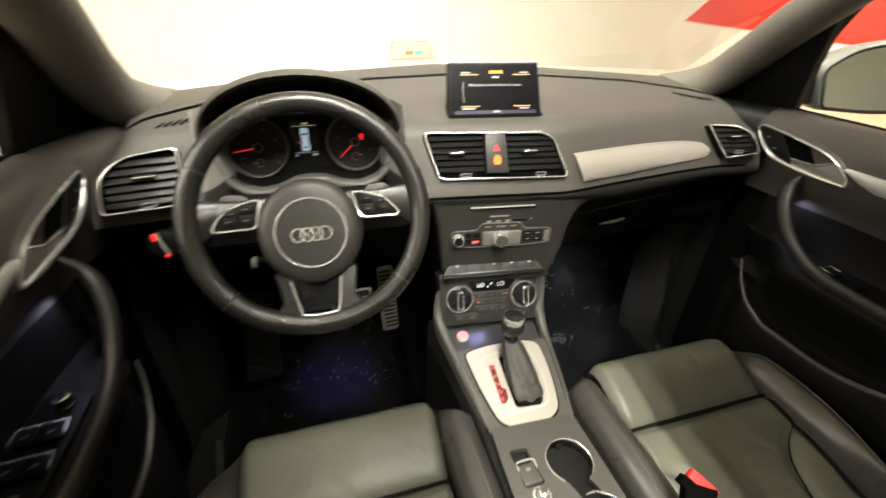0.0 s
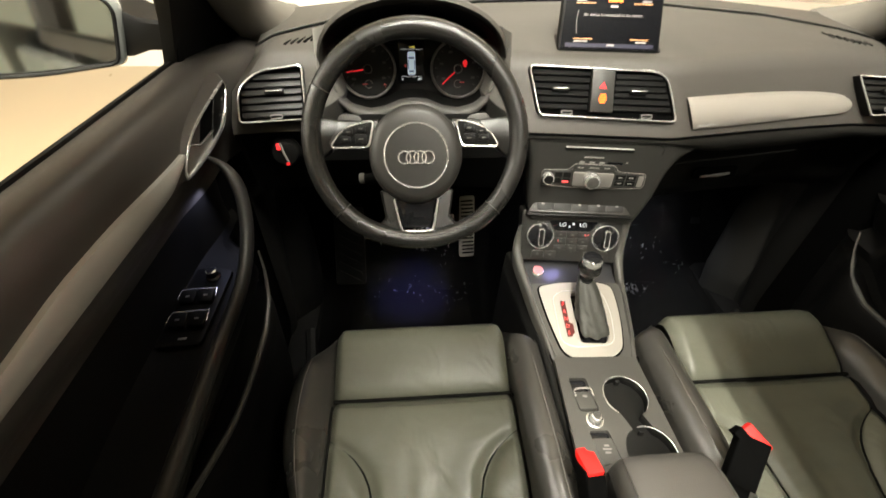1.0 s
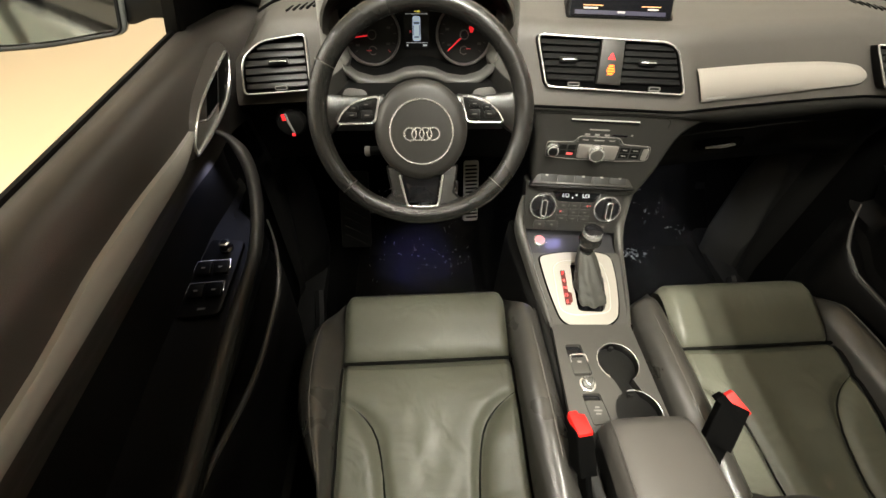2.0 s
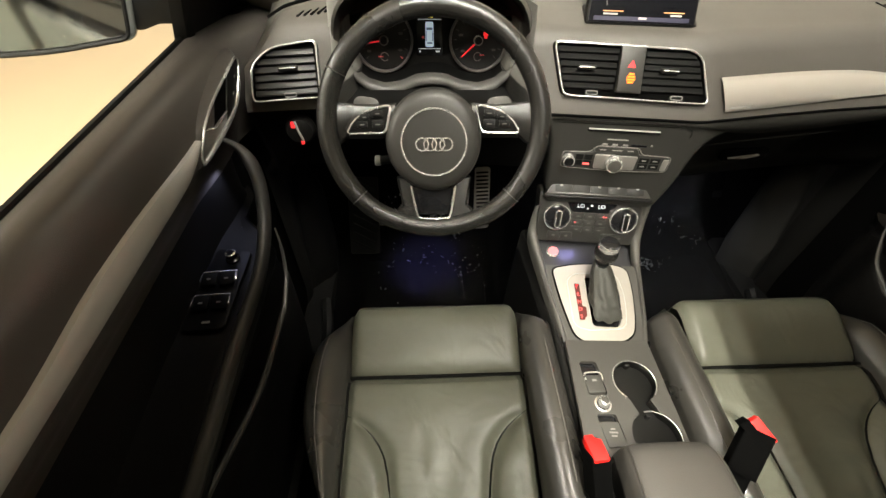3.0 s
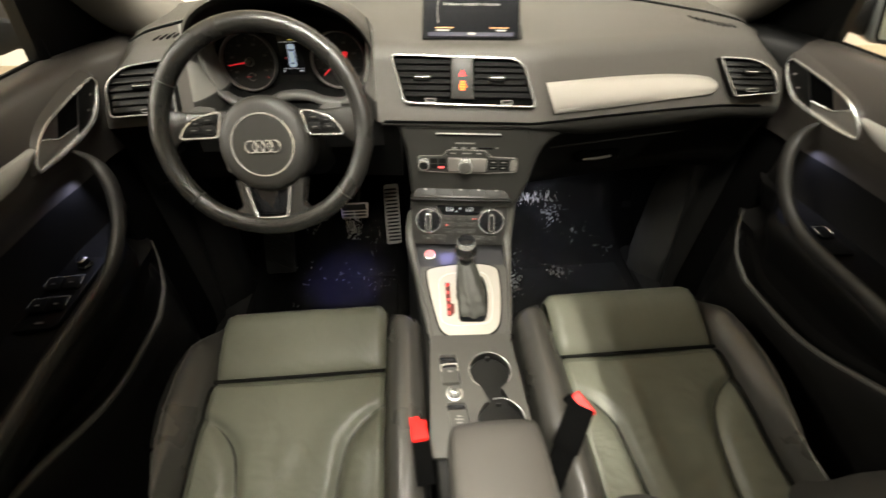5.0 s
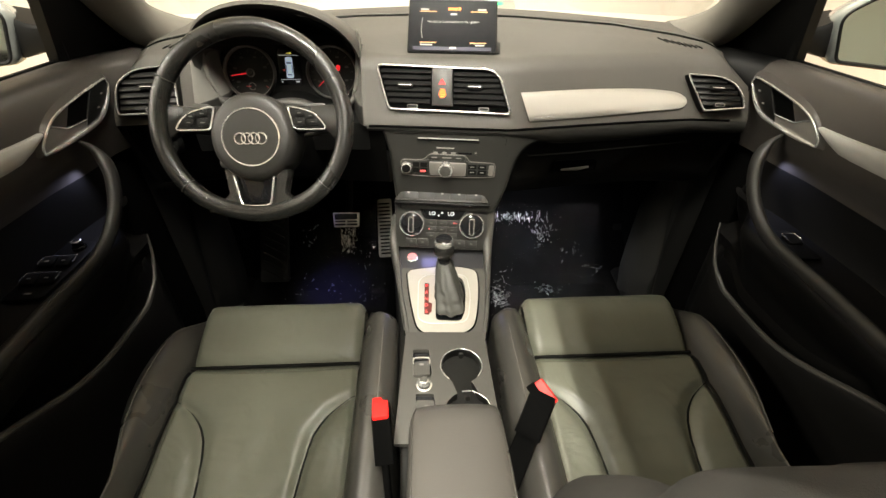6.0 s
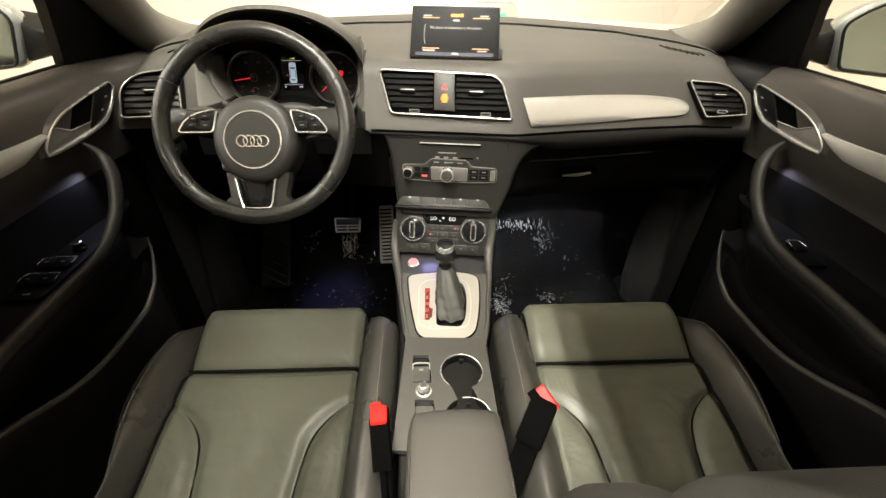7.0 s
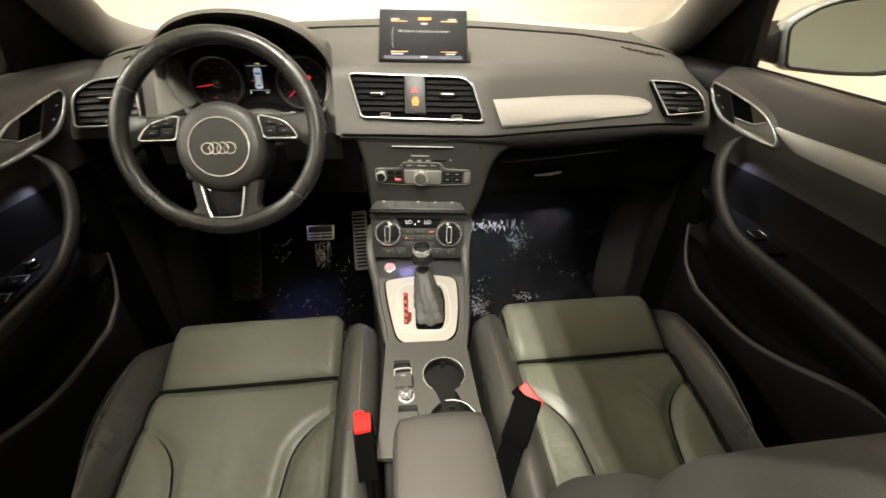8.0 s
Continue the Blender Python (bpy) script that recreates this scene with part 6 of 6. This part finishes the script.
# ---- steering wheel ----
WT = radians(28)
WN = Vector((0, -math.cos(WT), math.sin(WT)))
HUB = Vector((-0.357, 0.826, 0.656))
WM = Matrix((Vector((1, 0, 0)), Vector((0, math.sin(WT), math.cos(WT))), WN)).transposed().to_4x4()
WM.translation = HUB - WN * 0.030           # the rim's plane, below the badge
RC = Vector((0.002, 0.028, 0.019))              # rim centre from the badge


KEYMARK = material("faint_switch_print", (0.09, 0.087, 0.082), 0.6)


def steering_wheel():
    t = thing("steering_wheel", "black leather three spoke steering wheel with silver trim", "steering wheel", WM.translation)
    R, rr = 0.1675, 0.0158
    bm = bmesh.new()
    pts = []
    for k in range(96):
        a = 2 * math.pi * k / 96
        rad = R * (1 - 0.018 * smooth(-0.75, -1.0, math.sin(a)))
        pts.append(WM @ (RC + Vector((rad * math.cos(a), rad * math.sin(a), 0))))
    tube(bm, pts, rr, 14, closed=True, flat=1.0, up=WN)
    rim = part("rim", bm, WHEEL, t, "black leather rim", sharp=80)
    for a in (28, 152, 222, 318):   # leather joints
        bm = bmesh.new()
        c, d = Vector((math.cos(radians(a)), math.sin(radians(a)), 0)), Vector((-math.sin(radians(a)), math.cos(radians(a)), 0))
        rad = R * (1 - 0.018 * smooth(-0.75, -1.0, math.sin(radians(a))))
        tube(bm, [WM @ (RC + c * (rad + (rr + 0.0004) * math.cos(k)) + Vector((0, 0, (rr + 0.0004) * math.sin(k)))) for k in np.linspace(0, 2 * math.pi, 20)[:-1]], 0.0007, 5, closed=True)
        part("leather_joint", bm, HUBMAT, rim)
    # hub
    bm = bmesh.new()
    rows = []
    for k, z in ((0.85, -0.062), (0.98, -0.050), (1.0, -0.014), (1.0, 0.004), (0.98, 0.016), (0.93, 0.0245), (0.80, 0.0285), (0.55, 0.0295), (0.25, 0.0297), (0.02, 0.0297)):
        rows.append([WM @ Vector((0.0775 * k * math.cos(a), 0.081 * k * math.sin(a) + 0.0045, z)) for a in np.linspace(0, 2 * math.pi, 49)[:-1]])
    loft(bm, rows, round_cols=True)
    hub = part("hub", bm, HUBMAT, t, "black padded hub", sharp=80)
    bm = bmesh.new()
    tube(bm, [WM @ Vector((0.0510 * math.cos(a), 0.0510 * math.sin(a) + 0.0026, 0.0298)) for a in np.linspace(0, 2 * math.pi, 65)[:-1]], 0.0017, 6, closed=True)
    part("hub_ring", bm, CHROME, hub, "silver ring")
    for k in range(4):
        bm = bmesh.new()
        cx = -0.0186 + 0.0125 * k
        tube(bm, [WM @ Vector((cx + 0.0098 * math.cos(a), 0.0098 * math.sin(a), 0.0312)) for a in np.linspace(0, 2 * math.pi, 33)[:-1]], 0.0014, 6, closed=True)
        part("badge_ring", bm, CHROME, hub, "silver badge ring")
    # side spokes
    for s in (-1, 1):
        bm = bmesh.new()
        rows = []
        for k in np.linspace(0, 1, 8):
            x = s * (0.060 + 0.103 * k)
            top, bot = 0.062 - 0.012 * k + 0.016 * k * k, 0.010 + 0.014 * k - 0.030 * smooth(0.6, 1, k)
            z0, z1 = -0.016 + 0.018 * k, 0.010 + 0.010 * k
            rows.append([WM @ Vector(p) for p in ((x, top, z0), (x, top, z1 - 0.004), (x, top - 0.004, z1), (x, bot + 0.004, z1), (x, bot, z1 - 0.004), (x, bot, z0))])
        capped(bm, rows)
        sp = part("spoke", bm, WHEEL, t, "black side spoke", sharp=50)
        shp = [(s * 0.067, 0.058), (s * 0.080, 0.057), (s * 0.109, 0.048), (s * 0.125, 0.036), (s * 0.135, 0.020), (s * 0.132, 0.0165), (s * 0.076, 0.0175)]
        if s < 0:
            shp = shp[::-1]
        shp = rounded(shp, 0.008, 4)
        m = WM @ pose(0, 0, 0.0045, 0, -s * 4, 0)
        zz = 0.0060
        bm = bmesh.new()
        slab(bm, m, shp, zz + 0.002, 0.001, low=-0.006)
        pad = part("switch_pad", bm, BLACK, t, "black switch pad")
        bm = bmesh.new()
        flat_ring(bm, m, shp, 0.0018, zz + 0.0025)
        part("pad_frame", bm, CHROME, pad, "silver pad frame")
        for u, v, w, h in ((0.088, 0.046, 0.016, 0.010), (0.108, 0.041, 0.014, 0.010), (0.088, 0.030, 0.018, 0.014), (0.112, 0.030, 0.016, 0.010)):
            b_ = bar("wheel_key", m, s * u, v, w, h, BLACK, pad, zz + 0.003, 0.003, 0.0008)
            bar("key_mark", m, s * u, v, w * 0.4, 0.0016, KEYMARK, b_, zz + 0.005)
    # lower spoke, two legs with a framed gap
    for s in (-1, 1):
        bm = bmesh.new()
        rows = []
        for k in np.linspace(0, 1, 8):
            y = -0.055 - 0.078 * k
            xi, xo = 0.039 - 0.014 * k, 0.062 - 0.014 * k + 0.045 * smooth(0.55, 1, k)
            z1 = 0.013 + 0.008 * k
            rows.append([WM @ Vector((s * x, y, z)) for x, z in ((xi, -0.012 + 0.014 * k), (xi, z1), (xo - 0.004, z1), (xo, z1 - 0.006), (xo, -0.012 + 0.014 * k))])
        capped(bm, rows)
        part("lower_spoke", bm, WHEEL, t, "black lower spoke", sharp=50)
    bm = bmesh.new()
    box(bm, WM @ pose(0, -0.134, 0.014), 0.09, 0.026, 0.018, 0.004)
    part("spoke_bridge", bm, WHEEL, t)
    bm = bmesh.new()
    tube(bm, curve(on(WM, [(-0.0385, -0.066), (-0.033, -0.095), (-0.028, -0.115), (-0.020, -0.1215), (0.018, -0.1215), (0.026, -0.115), (0.030, -0.095), (0.0345, -0.068)], 0.0225), 4), 0.0022, 8)
    part("spoke_trim", bm, CHROME, t, "silver spoke trim")
    bm = bmesh.new()
    slab(bm, WM, [(-0.036, -0.062), (-0.031, -0.095), (-0.026, -0.118), (0.024, -0.118), (0.028, -0.095), (0.033, -0.062)], 0.010, 0.002, low=-0.004)
    part("spoke_insert", bm, GLOSS, t, "gloss black spoke insert")
    # column
    bm = bmesh.new()
    lathe(bm, WM @ pose(0, 0, 0), [(0.07, -0.045), (0.062, -0.06), (0.058, -0.10)], 28)
    part("collar", bm, BLACK, t)
    bm = bmesh.new()
    rows = []
    for z, w, h, o in ((-0.07, 0.055, 0.045, 0), (-0.12, 0.062, 0.052, 0), (-0.20, 0.070, 0.06, 0), (-0.28, 0.075, 0.06, 0.02)):
        rows.append([WM @ Vector((x * w, y * h + o, z)) for x, y in rounded([(-1, -1), (1, -1), (1, 1), (-1, 1)], 0.4, 4)])
    capped(bm, rows)
    part("column_shroud", bm, BLACK, t, "black column shroud")
    # shift paddles
    for s in (-1, 1):
        bm = bmesh.new()
        slab(bm, WM @ pose(0, 0, -0.028), rounded([(s * 0.085, 0.03), (s * 0.118, 0.030), (s * 0.132, 0.055), (s * 0.126, 0.074), (s * 0.09, 0.070)][::s], 0.01), 0.005, 0.001)
        pd = part("shift_paddle", bm, GREY, t, "grey shift paddle")
    # stalks
    for s, z0 in ((-1, 0.0), (1, 0.0)):
        bm = bmesh.new()
        tube(bm, curve(on(WM, [(s * 0.05, 0.02), (s * 0.11, 0.028), (s * 0.150, 0.034)], -0.075), 5), [0.009] * 6 + [0.010, 0.011, 0.011, 0.010, 0.008], 10)
        sk = part("stalk", bm, GREY if s > 0 else BLACK, t, "control stalk")
        bar("stalk_mark", WM @ pose(s * 0.135, 0.033, -0.063), 0, 0, 0.016, 0.006, PRINT, sk)
    bm = bmesh.new()
    tube(bm, curve(on(WM, [(-0.04, -0.03), (-0.075, -0.034), (-0.100, -0.036)], -0.08), 4), 0.008, 10)
    ck = part("cruise_stalk", bm, BLACK, t)
    bm = bmesh.new()
    lathe(bm, WM @ pose(-0.100, -0.036, -0.08, 0, -90, 0), [(0.0095, -0.004), (0.0095, 0.004), (0.007, 0.006), (0, 0.006)], 16)
    part("stalk_tip", bm, PRINT, ck)


steering_wheel()


# ---- driver's footwell and small controls ----
def light_switch():
    m = pose(-0.617, 1.016, 0.575, 84, 0, 6)
    t = thing("light_switch", "black light switch with a red lit mark", "switch", m.translation)
    bm = bmesh.new()
    lathe(bm, m, [(0.030, 0), (0.030, 0.004), (0.026, 0.008), (0.024, 0.018), (0.020, 0.020), (0, 0.020)], 28)
    part("dial", bm, BLACK, t)
    bm = bmesh.new()
    tube(bm, on(m, [(-0.006, 0.024), (-0.002, 0.004), (0.004, -0.016)], 0.0225), 0.0024, 6)
    part("pointer", bm, PRINT, t)
    bar("red_mark", m, -0.010, 0.017, 0.007, 0.012, RED_GLOW, t, 0.0215, 0.002)
    bar("red_mark", m, 0.002, -0.020, 0.006, 0.005, RED_GLOW, t, 0.0215, 0.002)


light_switch()


def pedals():
    bt = thing("brake_pedal", "steel brake pedal with rubber ribs", "pedal", (-0.286, 1.20, 0.242))
    m = pose(-0.286, 1.204, 0.242, 58, 0, 0)
    bm = bmesh.new()
    slab(bm, m, rounded([(-0.038, -0.022), (0.038, -0.022), (0.041, 0.024), (-0.041, 0.024)], 0.006), 0.010, 0.003)
    part("pad", bm, SILVER, bt, "steel pad")
    for u, v, w, h in ((0, 0.011, 0.070, 0.018), (-0.018, -0.004, 0.032, 0.005), (0.018, -0.004, 0.032, 0.005), (-0.018, -0.0135, 0.032, 0.006), (0.018, -0.0135, 0.032, 0.006)):
        bm = bmesh.new()
        box(bm, m @ pose(u, v, 0.0115), w, h, 0.004, 0.001)
        part("rib", bm, BLACK, bt)
    bm = bmesh.new()
    tube(bm, curve([(-0.286, 1.215, 0.242), (-0.28, 1.28, 0.29), (-0.28, 1.34, 0.45)], 5), 0.011, 8)
    part("arm", bm, BLACK, bt)
    at = thing("accelerator_pedal", "tall ribbed steel accelerator pedal on the floor", "pedal", (-0.183, 1.33, 0.02))
    a = pose(-0.183, 1.348, 0.115, 66, 0, 4)
    bm = bmesh.new()
    slab(bm, a, rounded([(-0.030, -0.105), (0.022, -0.105), (0.028, 0.105), (-0.022, 0.105)], 0.010), 0.010, 0.003)
    part("pad", bm, DULL, at, "steel pad")
    for k in range(15):
        bm = bmesh.new()
        box(bm, a @ pose(0.0, -0.09 + 0.0128 * k, 0.011), 0.040, 0.006, 0.004, 0.001)
        part("rib", bm, BLACK, at)
    ft = thing("footrest", "dark ribbed rubber footrest beside the carpet", "footrest", (-0.57, 1.30, 0.0))
    f = pose(-0.575, 1.33, 0.06, 55, 0, 0)
    bm = bmesh.new()
    slab(bm, f, rounded([(-0.055, -0.13), (0.045, -0.13), (0.045, 0.13), (-0.055, 0.13)], 0.012), 0.015, 0.004)
    part("pad", bm, DASH_LOW, ft)
    for k in range(8):
        bm = bmesh.new()
        box(bm, f @ pose(-0.005, -0.105 + 0.03 * k, 0.017, 0, 0, -28), 0.085, 0.009, 0.005, 0.001)
        part("rib", bm, DASH_LOW, ft)


pedals()


def floor_cover(x0, x1, y0, y1, label, seed, spots):
    """Crinkled clear film over the mat, climbing the toe board."""
    t = thing("floor_mat", label.replace("film", "mat"), "floor mat", ((x0 + x1) / 2, (y0 + y1) / 2, -0.10))
    prof = line([0.70, 1.20, 1.32, 1.42, 1.50, 1.55], [-0.100, -0.098, -0.080, 0.0, 0.10, 0.22])
    bm = bmesh.new()
    box(bm, pose((x0 + x1) / 2, 0.98, -0.102), x1 - x0 - 0.04, 0.56, 0.016, 0.005)
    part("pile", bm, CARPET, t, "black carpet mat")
    f = thing("plastic_film", label, "plastic film", ((x0 + x1) / 2, 1.1, -0.08))
    bm = bmesh.new()
    rows = []
    for y in np.linspace(y0, y1, 84):
        row = []
        for x in np.linspace(x0, x1, 64):
            p = (x * 22 + seed, y * 22, 0.3)
            r = abs(noise.noise(p)) * 0.020 + abs(noise.noise((x * 55, y * 60 + seed, 2.0))) * 0.008
            edge = smooth(0, 0.03, min(x - x0, x1 - x))
            row.append((x, y, prof(y) + 0.012 + r * (0.4 + 0.6 * edge)))
        rows.append(row)
    loft(bm, rows)
    part("sheet", bm, FILM, f, "crinkled clear film", sharp=180)
    # bright metal slivers stand in for glints on the film
    rng = random.Random(int(seed * 10))
    for cx, cy, sx, sy, n, steep in spots:
        for _ in range(n):
            x, y = rng.gauss(cx, sx), rng.gauss(cy, sy)
            a = rng.gauss(1.57, 0.35) if steep else rng.uniform(0, 6.3)
            if not (x0 + 0.02 < x < x1 - 0.02 and y0 + 0.02 < y < y1 - 0.03):
                continue
            ln, pts = rng.choice((0.0025, 0.003, 0.004, 0.006, 0.012)), []
            for k in range(4):
                pts.append((x, y, prof(y) + 0.026 + rng.uniform(0, 0.006)))
                a += rng.uniform(-0.6, 0.6)
                x, y = x + ln * math.cos(a) / 2, min(y1, y + ln * math.sin(a) / 2)
            w = rng.choice((0.0005, 0.0007, 0.0010, 0.0014))
            bm = bmesh.new()
            tube(bm, pts, [0.0001, w, w * 0.8, 0.0001], 4)
            part("film_glint", bm, GLINT, f)


floor_cover(-0.60, -0.16, 0.78, 1.50, "crinkled clear film over the driver's footwell floor", 1.0, ((-0.335, 1.405, 0.013, 0.018, 150, True), (-0.47, 1.42, 0.020, 0.015, 14, False), (-0.40, 1.24, 0.05, 0.05, 16, False), (-0.22, 1.20, 0.035, 0.035, 20, False), (-0.25, 1.36, 0.02, 0.02, 8, False), (-0.52, 1.20, 0.03, 0.06, 8, False)))
floor_cover(0.16, 0.66, 0.84, 1.50, "crinkled clear film over the passenger footwell floor", 7.0, ((0.33, 1.458, 0.060, 0.006, 90, True), (0.41, 1.42, 0.022, 0.018, 70, False), (0.52, 1.36, 0.03, 0.02, 12, False), (0.60, 1.30, 0.018, 0.02, 16, False), (0.40, 1.20, 0.03, 0.012, 50, False), (0.215, 1.17, 0.020, 0.032, 150, False), (0.24, 1.28, 0.02, 0.03, 14, False)))


def kick_panels():
    for s in (-1, 1):
        t = thing("kick_panel", "dark grey moulded footwell side panel", "side panel", (s * 0.70, 1.25, -0.1), group="footwell side panels")
        bm = bmesh.new()
        rows = []
        for y in np.linspace(1.06, 1.34, 48):
            row = []
            for z in np.linspace(0.56, -0.11, 30):
                crease = 1.125 + 0.18 * max(0.0, z)
                low = smooth(0.42, 0.24, z)
                x = 0.738 - 0.010 * smooth(1.06, 1.12, y) - low * (0.040 * smooth(0.0, 0.06, y - crease) + 0.022 * smooth(0.03, 0.10, y - crease)) + 0.12 * smooth(1.235, 1.32, y) ** 1.4
                x += 0.008 * low * math.exp(-((y - crease) / 0.012) ** 2)
                row.append((s * (x + 0.015 * smooth(0.02, -0.11, z)), y, z))
            rows.append(row)
        # one plastic: lit bulge in KICK, shaded driver's side and rear darker
        split = 13
        loft(bm, rows[split:])
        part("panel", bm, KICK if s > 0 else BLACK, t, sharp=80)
        bm = bmesh.new()
        loft(bm, rows[:split + 1])
        part("rear_panel", bm, DASH_LOW, t, "panel by the hinge, shade put into its black", sharp=80)
        # black sheet closes the gap, where only shade shows
        bm = bmesh.new()
        box(bm, pose(s * 0.775, 1.27, 0.24), 0.04, 0.60, 0.76, 0.01)
        part("jamb", bm, VENT, t, "door jamb behind the panel, black for the gap's shade")
        bm = bmesh.new()
        tube(bm, curve([(s * 0.685, 1.06, -0.05), (s * 0.672, 0.95, -0.075), (s * 0.668, 0.80, -0.085)], 6), 0.018, 8)
        part("sill_trim", bm, BLACK, t)


kick_panels()
